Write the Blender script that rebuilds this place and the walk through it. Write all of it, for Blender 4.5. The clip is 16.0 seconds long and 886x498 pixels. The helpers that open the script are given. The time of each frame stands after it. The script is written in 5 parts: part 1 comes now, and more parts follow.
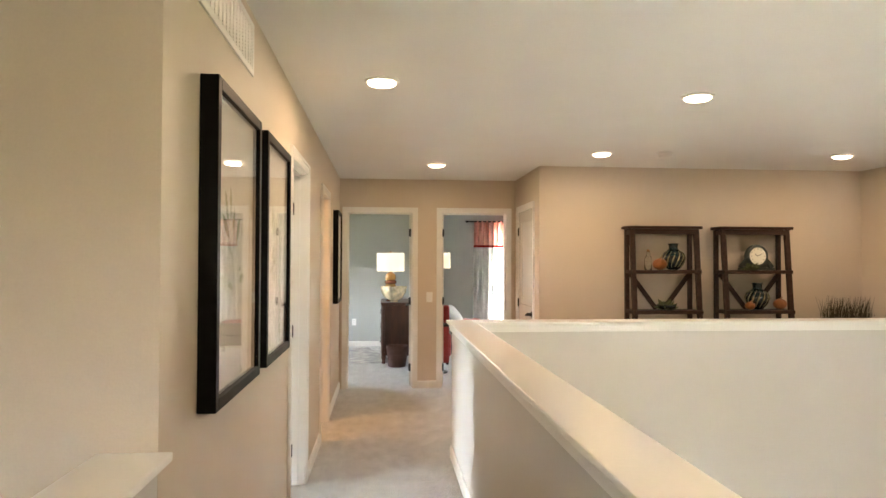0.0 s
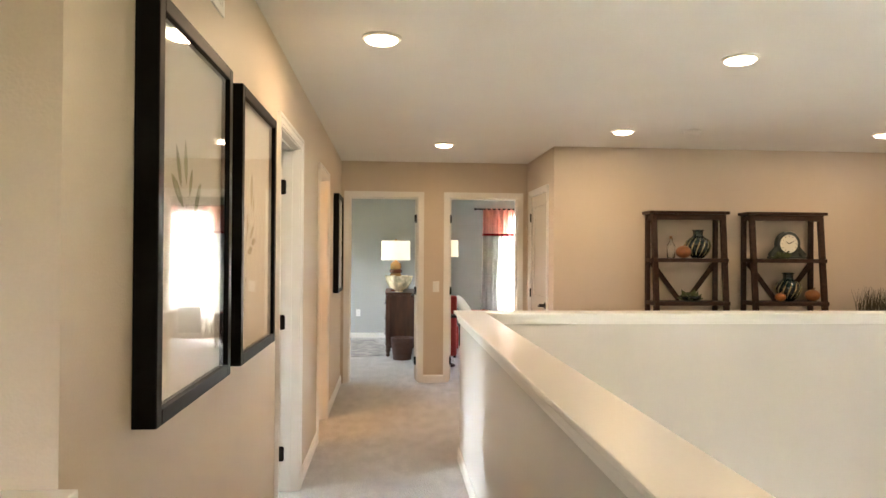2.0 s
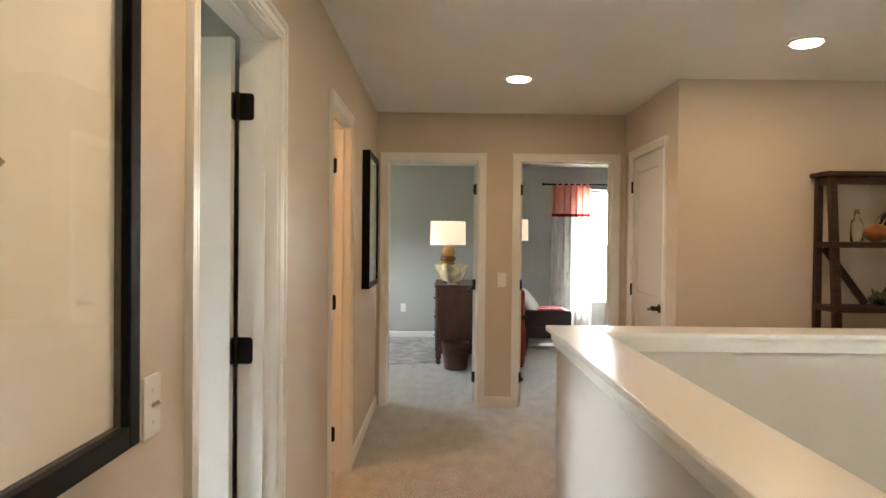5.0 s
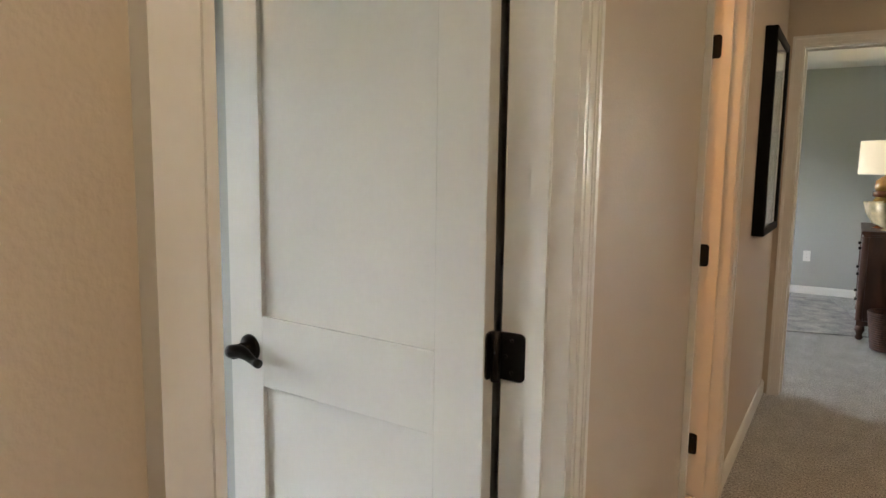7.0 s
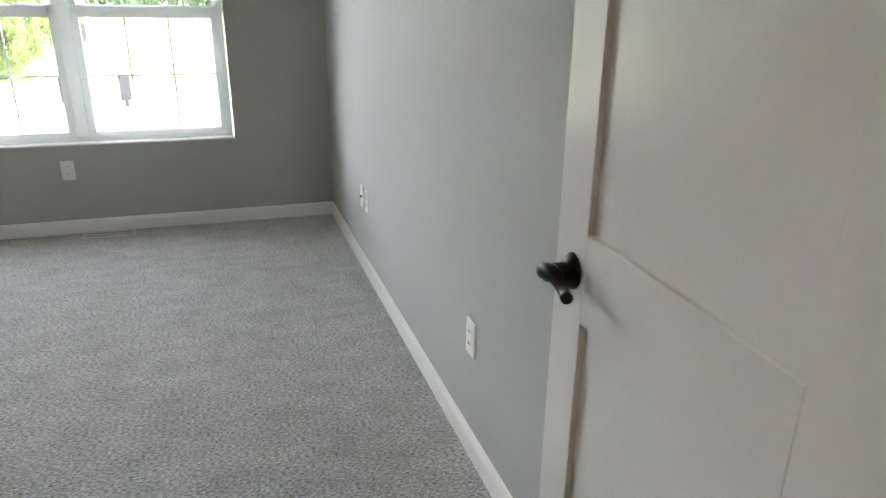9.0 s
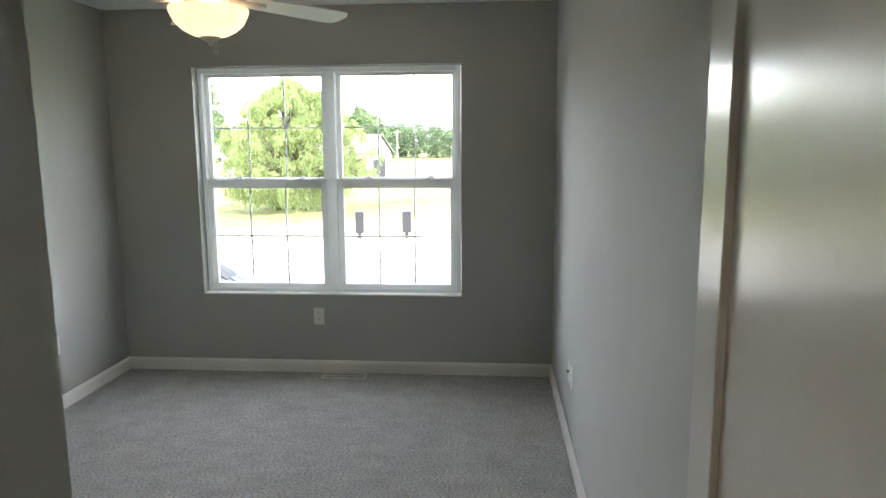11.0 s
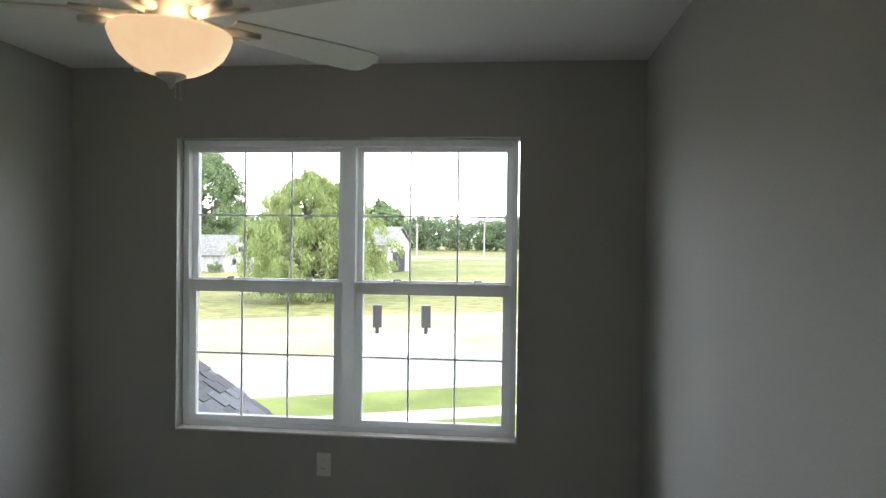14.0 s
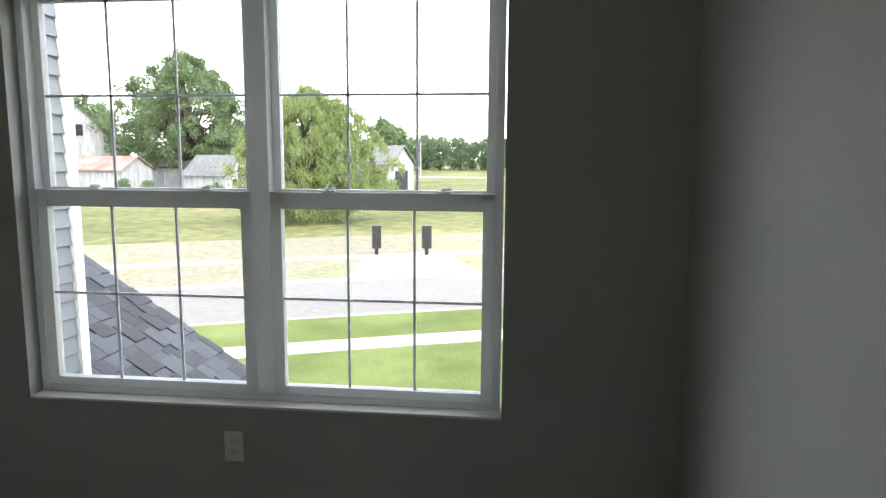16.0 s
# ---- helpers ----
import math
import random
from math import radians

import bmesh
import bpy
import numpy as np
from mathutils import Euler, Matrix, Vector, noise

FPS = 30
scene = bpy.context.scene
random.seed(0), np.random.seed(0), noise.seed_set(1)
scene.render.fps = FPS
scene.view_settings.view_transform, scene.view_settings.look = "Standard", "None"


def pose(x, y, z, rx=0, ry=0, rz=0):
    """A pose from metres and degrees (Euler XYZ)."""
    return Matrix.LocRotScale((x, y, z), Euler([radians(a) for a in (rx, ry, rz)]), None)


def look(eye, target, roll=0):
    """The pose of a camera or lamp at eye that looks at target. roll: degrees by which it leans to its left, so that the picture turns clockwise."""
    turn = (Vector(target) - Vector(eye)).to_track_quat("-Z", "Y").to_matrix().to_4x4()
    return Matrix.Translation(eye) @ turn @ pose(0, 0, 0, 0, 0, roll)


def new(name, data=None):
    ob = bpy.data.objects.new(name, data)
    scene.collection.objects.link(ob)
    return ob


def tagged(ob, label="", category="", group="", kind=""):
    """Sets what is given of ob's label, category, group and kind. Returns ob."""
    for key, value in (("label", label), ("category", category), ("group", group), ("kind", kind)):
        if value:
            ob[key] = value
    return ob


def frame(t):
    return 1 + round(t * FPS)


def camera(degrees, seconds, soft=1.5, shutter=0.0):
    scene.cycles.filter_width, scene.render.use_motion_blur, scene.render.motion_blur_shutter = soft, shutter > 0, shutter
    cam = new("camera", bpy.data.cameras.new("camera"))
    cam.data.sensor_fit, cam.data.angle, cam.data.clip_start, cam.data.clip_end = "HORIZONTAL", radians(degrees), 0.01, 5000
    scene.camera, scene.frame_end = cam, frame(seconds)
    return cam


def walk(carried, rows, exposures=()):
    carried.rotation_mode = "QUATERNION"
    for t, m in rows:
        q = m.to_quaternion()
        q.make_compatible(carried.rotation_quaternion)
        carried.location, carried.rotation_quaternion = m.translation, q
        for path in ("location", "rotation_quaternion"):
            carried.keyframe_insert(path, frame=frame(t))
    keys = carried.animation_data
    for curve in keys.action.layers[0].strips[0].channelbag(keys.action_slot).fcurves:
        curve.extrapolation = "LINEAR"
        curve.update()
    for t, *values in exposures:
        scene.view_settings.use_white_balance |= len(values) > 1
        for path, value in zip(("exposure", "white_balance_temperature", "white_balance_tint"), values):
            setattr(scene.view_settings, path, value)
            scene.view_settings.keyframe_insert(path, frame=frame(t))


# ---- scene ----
cam = camera(67.0, 16.0)
PATH = [
    (0, (0.517, 2.118, 1.468), (0.692, 4.11, 1.508), 0.2),
    (0.5, (0.496, 2.139, 1.455), (0.667, 4.131, 1.488), 0.3),
    (1, (0.499, 2.183, 1.444), (0.663, 4.176, 1.473), 0.3),
    (1.5, (0.533, 2.336, 1.432), (0.692, 4.33, 1.454), 0.3),
    (2, (0.554, 2.552, 1.427), (0.707, 4.546, 1.441), 0.4),
    (2.5, (0.538, 2.828, 1.431), (0.685, 4.822, 1.447), 0.3),
    (3, (0.547, 3.151, 1.44), (0.692, 5.145, 1.447), 0.5),
    (3.2, (0.546, 3.270, 1.441), (0.691, 5.265, 1.447), 0.5),
    (5.3, (0.550, 4.600, 1.381), (0.470, 6.598, 1.336), 0.6),
    (5.5, (0.535, 4.738, 1.383), (0.391, 6.732, 1.319), 0.6),
    (6, (0.530, 5.047, 1.376), (0.231, 7.021, 1.259), 0.7),
    (6.5, (0.475, 5.336, 1.354), (-0.151, 7.227, 1.183), 0.7),
    (7, (0.396, 5.556, 1.348), (-0.639, 7.250, 1.103), 0.8),
    (7.5, (0.350, 5.757, 1.331), (-0.938, 7.240, 0.956), 0.9),
    (8, (0.317, 5.880, 1.327), (-1.188, 7.098, 0.829), 1.2),
    (8.5, (0.253, 5.997, 1.314), (-1.420, 6.886, 0.674), 1.1),
    (9, (0.186, 6.068, 1.352), (-1.602, 6.651, 0.671), 0.7),
    (9.5, (0.195, 6.115, 1.410), (-1.662, 6.410, 0.727), 0.3),
    (9.7, (0.197, 6.140, 1.432), (-1.668, 6.315, 0.750), 0.3),
    (11.8, (-0.036, 6.385, 1.613), (-2.014, 6.144, 1.444), 0.3),
    (12, (-0.093, 6.339, 1.625), (-2.072, 6.092, 1.47), 0.6),
    (12.5, (-0.234, 6.19, 1.627), (-2.217, 5.94, 1.558), 0.6),
    (13, (-0.427, 6.128, 1.607), (-2.412, 5.882, 1.56), 0.7),
    (13.5, (-0.66, 6.103, 1.598), (-2.647, 5.878, 1.567), 0.6),
    (14, (-0.933, 6.085, 1.561), (-2.922, 5.878, 1.531), 0.7),
    (14.5, (-1.204, 6.099, 1.536), (-3.195, 5.917, 1.465), 0.5),
    (15, (-1.476, 6.135, 1.509), (-3.463, 5.964, 1.353), 0.5),
    (15.5, (-1.735, 6.160, 1.468), (-3.712, 5.985, 1.228), 0.6),
    (16, (-2.017, 6.157, 1.453), (-3.987, 5.939, 1.185), 0.3),
]
EXPOSURE = [(0, 5.05), (2.5, 5.05), (3, 5.0), (5.5, 4.35), (6, 4.15), (6.5, 4.05), (7.0, 4.1), (7.5, 3.95), (8.5, 3.65), (9.0, 3.5), (9.7, 3.25), (12.0, 2.65), (12.5, 2.55), (13.5, 2.1), (14.5, 1.7), (15.2, 1.52), (16.0, 1.6)]
walk(cam, [(t, look(eye, target, roll)) for t, eye, target, roll in PATH], EXPOSURE)
SKY, SUN, CAN, BATH, FAN, TABLE = 0.42, 0.8, 0.30, 1.9, 0.16, 0.7
LENS_GLOW, BOWL_GLOW, SHADE_GLOW = 0.6, 0.22, 0.035
DOOR_SWING, FAN_TURN = -3.0, -3.0

# ---- world, sun, lamps ----
world = bpy.data.worlds.new("world")
scene.world = world
world.use_nodes = True
wn = world.node_tree
sky = wn.nodes.new("ShaderNodeTexSky")
sky.sky_type = "NISHITA"
sky.sun_disc = False
sky.sun_elevation, sky.sun_rotation = radians(54), radians(52)
sky.air_density, sky.dust_density, sky.ozone_density = 1.0, 1.0, 1.0
wn.nodes["Background"].inputs["Strength"].default_value = SKY
haze = wn.nodes.new("ShaderNodeHueSaturation")
haze.inputs["Saturation"].default_value = 0.29
wn.links.new(sky.outputs[0], haze.inputs["Color"])
wn.links.new(haze.outputs[0], wn.nodes["Background"].inputs["Color"])

sun = new("sun", bpy.data.lights.new("sun", "SUN"))
sun.data.energy, sun.data.angle, sun.data.color = SUN, radians(12), (1.0, 0.95, 0.88)
sun.matrix_world = look((0, 0, 60), (-34, -26, 0))


def lamp(name, kind, where, energy, color, size=0.1, aim=None):
    l = bpy.data.lights.new(name, kind)
    l.energy, l.color = energy, color
    if kind == "AREA":
        l.shape, l.size = "DISK", size
    else:
        l.shadow_soft_size = size
    ob = new(name, l)
    ob.matrix_world = look(where, aim) if aim else Matrix.Translation(where)
    return ob


# ---- materials ----
def material(name, color, rough=0.6, metal=0.0, grain=0.0, scale=60.0, bump=0.0, stain=0.0, stain_scale=2.0, spec=0.5, vary=0.0,
             coat=0.0, second=None, stretch=(1, 1, 1), emission=None, strength=0.0, sheen=0.0, transmission=0.0, bump_scale=None, detail=4.0):
    """A surface with fine grain, broad stains, relief and a little variation from piece to piece."""
    m = bpy.data.materials.new(name)
    m.use_nodes = True
    nt = m.node_tree
    b = nt.nodes["Principled BSDF"]
    b.inputs["Roughness"].default_value, b.inputs["Metallic"].default_value = rough, metal
    b.inputs["Specular IOR Level"].default_value = spec
    b.inputs["Coat Weight"].default_value = coat
    b.inputs["Sheen Weight"].default_value = sheen
    b.inputs["Transmission Weight"].default_value = transmission
    co = nt.nodes.new("ShaderNodeTexCoord")
    mp = nt.nodes.new("ShaderNodeMapping")
    mp.inputs["Scale"].default_value = stretch
    nt.links.new(co.outputs["Object"], mp.inputs["Vector"])

    def tex(s, d):
        n = nt.nodes.new("ShaderNodeTexNoise")
        n.inputs["Scale"].default_value, n.inputs["Detail"].default_value = s, d
        nt.links.new(mp.outputs[0], n.inputs["Vector"])
        return n

    def mix(a, bcol, fac, mode="MIX"):
        n = nt.nodes.new("ShaderNodeMix")
        n.data_type, n.blend_type = "RGBA", mode
        for sock, v in ((n.inputs[0], fac), (n.inputs[6], a), (n.inputs[7], bcol)):
            if hasattr(v, "is_output"):
                nt.links.new(v, sock)
            else:
                sock.default_value = v
        return n.outputs[2]

    def ramp(src, lo, hi):
        n = nt.nodes.new("ShaderNodeMapRange")
        n.inputs[1].default_value, n.inputs[2].default_value = 0.3, 0.7
        n.inputs[3].default_value, n.inputs[4].default_value = lo, hi
        nt.links.new(src, n.inputs[0])
        return n.outputs[0]

    out = (*color, 1)
    if second:
        out = mix(out, (*second, 1), ramp(tex(stain_scale, 6).outputs[0], 0, 1))
    if stain:
        g = ramp(tex(stain_scale, 5).outputs[0], 1 - stain, 1 + stain * 0.4)
        out = mix(out, g, 1.0, "MULTIPLY")
    grain_tex = tex(scale, detail)
    if grain:
        out = mix(out, ramp(grain_tex.outputs[0], 1 - grain, 1 + grain * 0.6), 1.0, "MULTIPLY")
    if vary:
        oi = nt.nodes.new("ShaderNodeObjectInfo")
        out = mix(out, ramp(oi.outputs["Random"], 1 - vary, 1 + vary), 1.0, "MULTIPLY")
    if hasattr(out, "is_output"):
        nt.links.new(out, b.inputs["Base Color"])
    else:
        b.inputs["Base Color"].default_value = out
    if bump:
        bn = nt.nodes.new("ShaderNodeBump")
        bn.inputs["Strength"].default_value, bn.inputs["Distance"].default_value = min(1, bump), 0.002 * max(1, bump)
        src = tex(bump_scale, 3) if bump_scale else grain_tex
        nt.links.new(src.outputs[0], bn.inputs["Height"])
        nt.links.new(bn.outputs[0], b.inputs["Normal"])
    if emission:
        b.inputs["Emission Color"].default_value = (*emission, 1)
        b.inputs["Emission Strength"].default_value = strength
    return m


def translucent(m, share):
    """Lets part of the light through, as thin plastic, cloth or frosted glass does."""
    nt = m.node_tree
    b = nt.nodes["Principled BSDF"]
    tr = nt.nodes.new("ShaderNodeBsdfTranslucent")
    tr.inputs["Color"].default_value = b.inputs["Base Color"].default_value
    if b.inputs["Base Color"].links:
        nt.links.new(b.inputs["Base Color"].links[0].from_socket, tr.inputs["Color"])
    ms = nt.nodes.new("ShaderNodeMixShader")
    ms.inputs[0].default_value = share
    nt.links.new(b.outputs[0], ms.inputs[1])
    nt.links.new(tr.outputs[0], ms.inputs[2])
    nt.links.new(ms.outputs[0], nt.nodes["Material Output"].inputs[0])
    return m


BEIGE = material("beige_wall_paint", (0.62, 0.53, 0.43), 0.55, grain=0.02, scale=150, bump=0.4, stain=0.03, stain_scale=1.2)
# Beige paint made paler and more neutral: daylight put into the half walls' colour.
HALFWALL = material("daylit_half_wall_paint", (0.63, 0.61, 0.575), 0.55, grain=0.02, scale=150, bump=0.4, stain=0.03, stain_scale=1.2)
GREY = material("grey_wall_paint", (0.425, 0.43, 0.405), 0.75, grain=0.02, scale=150, bump=0.4, stain=0.03, stain_scale=1.2)
CEILING = material("ceiling_paint", (0.84, 0.83, 0.80), 0.8, grain=0.02, scale=140, bump=0.3, stain=0.02)
TRIM = material("white_trim_paint", (0.82, 0.805, 0.77), 0.3, grain=0.015, scale=90, bump=0.05, stain=0.02)
DOOR = material("white_door_paint", (0.73, 0.71, 0.665), 0.22, grain=0.015, scale=70, bump=0.06, stain=0.02)
CARPET = material("cut_pile_carpet", (0.57, 0.56, 0.54), 0.95, grain=0.75, scale=110, bump=10, stain=0.22, stain_scale=8.0, spec=0.1, sheen=0.5, bump_scale=95, detail=7, stretch=(1.3, 0.7, 1))
BLACK = material("oil_rubbed_bronze", (0.012, 0.010, 0.009), 0.35, metal=0.6, grain=0.2, scale=50)
BLACKWOOD = material("black_frame_wood", (0.003, 0.003, 0.003), 0.5, grain=0.3, scale=30, bump=0.05, spec=0.12)
PLASTIC = material("white_plastic", (0.8, 0.79, 0.75), 0.35, grain=0.01)
VINYL = translucent(material("white_vinyl", (0.80, 0.81, 0.80), 0.35, grain=0.015, scale=40), 0.35)


# ---- builders ----
def box(bm, lo, hi):
    vs = [bm.verts.new((x, y, z)) for x in (lo[0], hi[0]) for y in (lo[1], hi[1]) for z in (lo[2], hi[2])]
    return [bm.faces.new([vs[i] for i in f]) for f in ((0, 1, 3, 2), (4, 6, 7, 5), (0, 4, 5, 1), (2, 3, 7, 6), (0, 2, 6, 4), (1, 5, 7, 3))]


def bevelled(bm, width, segments=2):
    bmesh.ops.bevel(bm, geom=list(bm.edges), offset=width, segments=segments, affect="EDGES", profile=0.6, clamp_overlap=True)
    return bm


def boxes(*list_of, bevel=0.0, segments=2):
    bm = bmesh.new()
    for lo, hi in list_of:
        lo, hi = [min(a, b) for a, b in zip(lo, hi)], [max(a, b) for a, b in zip(lo, hi)]
        box(bm, lo, hi)
    if bevel:
        bevelled(bm, bevel, segments)
    return bm


def mesh_of(name, bm, mats, smooth=False):
    me = bpy.data.meshes.new(name)
    bmesh.ops.recalc_face_normals(bm, faces=list(bm.faces))
    bm.to_mesh(me)
    bm.free()
    for m in mats if isinstance(mats, (list, tuple)) else [mats]:
        me.materials.append(m)
    if smooth:
        me.shade_smooth()
    return me


def part(name, bm, mat, parent=None, label="", smooth=False):
    ob = new(name, mesh_of(name, bm, mat, smooth))
    ob.parent = parent
    if label:
        tagged(ob, label)
    return ob


def thing(name, m, label, category, group="", kind=""):
    ob = new(name)
    ob.matrix_world = m
    return tagged(ob, label, category, group, kind)


def structure(name, bm, mat, label, category):
    ob = new(name, mesh_of(name, bm, mat))
    return tagged(ob, label, category, kind="structure")


def wall(name, axis, lo, hi, a0, a1, z0, z1, mats, label, holes=()):
    """A slab across axis from lo to hi, with openings (a0, a1, z0, z1) that go through it. mats: low side, high side."""
    As = sorted({a0, a1, *(h[0] for h in holes), *(h[1] for h in holes)})
    Zs = sorted({z0, z1, *(h[2] for h in holes), *(h[3] for h in holes)})
    As, Zs = [a for a in As if a0 <= a <= a1], [z for z in Zs if z0 <= z <= z1]

    def solid(i, j):
        if not (0 <= i < len(As) - 1 and 0 <= j < len(Zs) - 1):
            return False
        a, z = (As[i] + As[i + 1]) / 2, (Zs[j] + Zs[j + 1]) / 2
        return not any(h[0] < a < h[1] and h[2] < z < h[3] for h in holes)

    bm = bmesh.new()
    cache = {}

    def v(c, a, z):
        key = (c, a, z)
        if key not in cache:
            cache[key] = bm.verts.new((c, a, z) if axis == "x" else (a, c, z))
        return cache[key]

    def quad(pts, mi):
        f = bm.faces.new([v(*p) for p in pts])
        f.material_index = mi

    for i in range(len(As) - 1):
        for j in range(len(Zs) - 1):
            if not solid(i, j):
                continue
            p, q, r, s = As[i], As[i + 1], Zs[j], Zs[j + 1]
            quad([(lo, p, r), (lo, p, s), (lo, q, s), (lo, q, r)], 0)
            quad([(hi, p, r), (hi, q, r), (hi, q, s), (hi, p, s)], 1)
            if not solid(i - 1, j):
                quad([(lo, p, r), (hi, p, r), (hi, p, s), (lo, p, s)], 1)
            if not solid(i + 1, j):
                quad([(lo, q, r), (lo, q, s), (hi, q, s), (hi, q, r)], 1)
            if not solid(i, j - 1):
                quad([(lo, p, r), (lo, q, r), (hi, q, r), (hi, p, r)], 1)
            if not solid(i, j + 1):
                quad([(lo, p, s), (hi, p, s), (hi, q, s), (lo, q, s)], 1)
    return structure(name, bm, mats, label, "wall")


# ---- the shell ----
H = 2.44
T = 0.115
YF = 9.963          # hall's end wall
YR = 6.722          # bedroom's door-side wall
YL = 3.755           # bedroom's other side wall
XW = -4.268         # bedroom's window wall
DOOR_H = 2.045
B0, B1 = 5.886, 6.620      # bedroom doorway
C0, C1 = 7.690, 8.362      # bathroom doorway
D0, D1 = 0.096, 0.846      # far left doorway
E0, E1 = 1.194, 1.955      # far right doorway
K0, K1 = 8.985, 9.745      # closet doorway
XK = 2.066
YS = 8.722          # loft's end wall
XE = 5.50           # loft's side wall

wall("wall_hall_left", "x", -T, 0, 3.722, YF, 0, H, (GREY, BEIGE), "beige painted drywall hall wall with two doorways",
     [(B0 - 0.02, B1 + 0.02, -1, DOOR_H + 0.02), (C0 - 0.02, C1 + 0.02, -1, DOOR_H + 0.02)])
wall("wall_hall_end", "y", YF, YF + T, -2.6, 2.066 + T, 0, H, (BEIGE, GREY), "beige painted drywall wall with two open doorways",
     [(D0 - 0.02, D1 + 0.02, -1, DOOR_H + 0.02), (E0 - 0.02, E1 + 0.02, -1, DOOR_H + 0.02)])
wall("wall_closet", "x", XK, XK + T, YS, YF, 0, H, (BEIGE, BEIGE), "beige drywall wall around a closet door",
     [(K0 - 0.02, K1 + 0.02, -1, DOOR_H + 0.02)])
wall("wall_loft_end", "y", YS, YS + T, XK + T, XE, 0, H, (BEIGE, BEIGE), "beige painted drywall behind the shelves")
# The hole is added out of view, to bring daylight into the stairwell.
wall("wall_loft_side", "x", XE, XE + T, -2.0, YS + T, -2.7, H, (BEIGE, BEIGE), "beige painted drywall side wall with an unseen hole added for daylight",
     [(0.7, 2.0, -1.4, 0.5)])
# Its hole is an addition behind the camera that brightens the stair wall.
wall("wall_behind", "y", -2.0 - T, -2.0, -2.6, XE + T, -2.7, H, (BEIGE, BEIGE), "beige painted drywall closing the hall with an unseen hole added for light", [(-1.6, -0.9, 1.0, 1.8)])
wall("wall_stair_face", "y", 3.722, YL, -2.6, -T, -2.7, H, (BEIGE, GREY), "beige drywall wall above the stairs")
wall("wall_stair_side", "x", -2.6 - T, -2.6, -2.0, YL, -2.7, H, (BEIGE, BEIGE), "beige drywall beside the stairs")
# bedroom
wall("wall_bedroom_window", "x", XW - 0.16, XW, YL - T, YR + T, -0.3, H + 0.2, (VINYL, GREY), "grey painted drywall with a twin window",
     [(4.338, 6.116, 0.545, 2.07)])
wall("wall_bedroom_right", "y", YR, YR + T, XW, -T, 0, H, (GREY, BEIGE), "grey painted drywall bedroom wall")
wall("wall_bedroom_side", "y", YL - 0.5, YL, XW, -2.6 - T - 0.002, 0, H, (GREY, GREY), "grey painted drywall bedroom wall")
# bathroom
wall("wall_bath_far", "y", 9.0, 9.0 + T, -2.4, -T, 0, H, (BEIGE, BEIGE), "beige painted drywall bathroom wall")
wall("wall_bath_side", "x", -2.4 - T, -2.4, YR + T, 9.0 + T, 0, H, (BEIGE, BEIGE), "beige painted drywall bathroom wall")
# far rooms
wall("wall_partition", "x", 1.0, 1.0 + 0.07, YF + T, 13.93, 0, H, (GREY, GREY), "grey painted drywall between two rooms")
wall("wall_far", "y", 13.93, 13.93 + 0.16, -2.6, 5.0, 0, H, (GREY, VINYL), "grey painted drywall with a window",
     [(2.50, 3.30, 0.52, 2.13)])
# Hidden hole, added so that daylight fills the far left room.
wall("wall_far_left", "x", -2.6 - T, -2.6, YF, 14.0, 0, H, (GREY, GREY), "grey painted drywall with an unseen hole added to brighten the room", [(11.6, 12.7, 0.9, 1.9)])
wall("wall_far_right", "x", 5.0, 5.0 + T, YS + T, 14.09, 0, H, (GREY, GREY), "grey painted drywall closing a room")
wall("wall_bedroom_closet", "x", -0.762, -T, YL, 5.705, 0, H, (GREY, GREY), "grey painted drywall closet bump-out")

bm = boxes(((-2.6, -2.0, H), (XE + T, 14.1, H + 0.12)), ((XW - 0.16, 3.2, H), (-2.6, YR + 3.0, H + 0.12)))
structure("ceiling", bm, CEILING, "smooth white painted drywall ceiling", "ceiling")
bm = boxes(((-T, -2.0, -0.3), (1.03, 7.06, 0)), ((XW, 3.70, -0.3), (-T, YF, 0)), ((-T, 7.06, -0.3), (XE, YF, 0)), ((-2.6, YF, -0.3), (5.0, 14.0, 0)))
structure("floor", bm, CARPET, "grey-beige cut pile carpet floor", "floor")
# Out of view; its pale colour serves to bounce neutral light up the stairwell.
bm = boxes(((-2.6, -2.0, -2.8), (-T, 3.7, -2.7)), ((1.03, -2.0, -2.8), (XE, 7.06, -2.7)))
structure("floor_below", bm, HALFWALL, "unseen floor of the storey below, pale to bounce neutral light", "floor")


def halfwall(name, lo, hi, label):
    w = tagged(new(name, mesh_of(name, boxes((lo, hi)), HALFWALL)), label, "half wall", kind="structure")
    return w


def cap(lo, hi, zt, parent):
    """White moulded cap: a rounded board with a cove strip beneath."""
    bm = boxes(((lo[0], lo[1], zt - 0.022), (hi[0], hi[1], zt)), bevel=0.006)
    part("cap_board", bm, TRIM, parent, "white painted wooden cap board")
    long_x = hi[0] - lo[0] > hi[1] - lo[1]
    for k, (w, z0, z1) in enumerate(((0.022, zt - 0.034, zt - 0.022), (0.016, zt - 0.060, zt - 0.034), (0.010, zt - 0.078, zt - 0.060))):
        inset = 0.037 - w
        if long_x:
            bm = boxes(((lo[0], lo[1] + inset, z0), (hi[0], lo[1] + 0.037, z1)), ((lo[0], hi[1] - 0.045, z0), (hi[0], hi[1] - 0.045 + w, z1)), bevel=0.003)
        else:
            bm = boxes(((lo[0] + inset, lo[1], z0), (lo[0] + 0.042, hi[1] - inset, z1)), ((hi[0] - 0.040, lo[1], z0), (hi[0] - 0.040 + w, hi[1] - 0.19, z1)), bevel=0.003)
        part("cove_strip", bm, TRIM, parent)


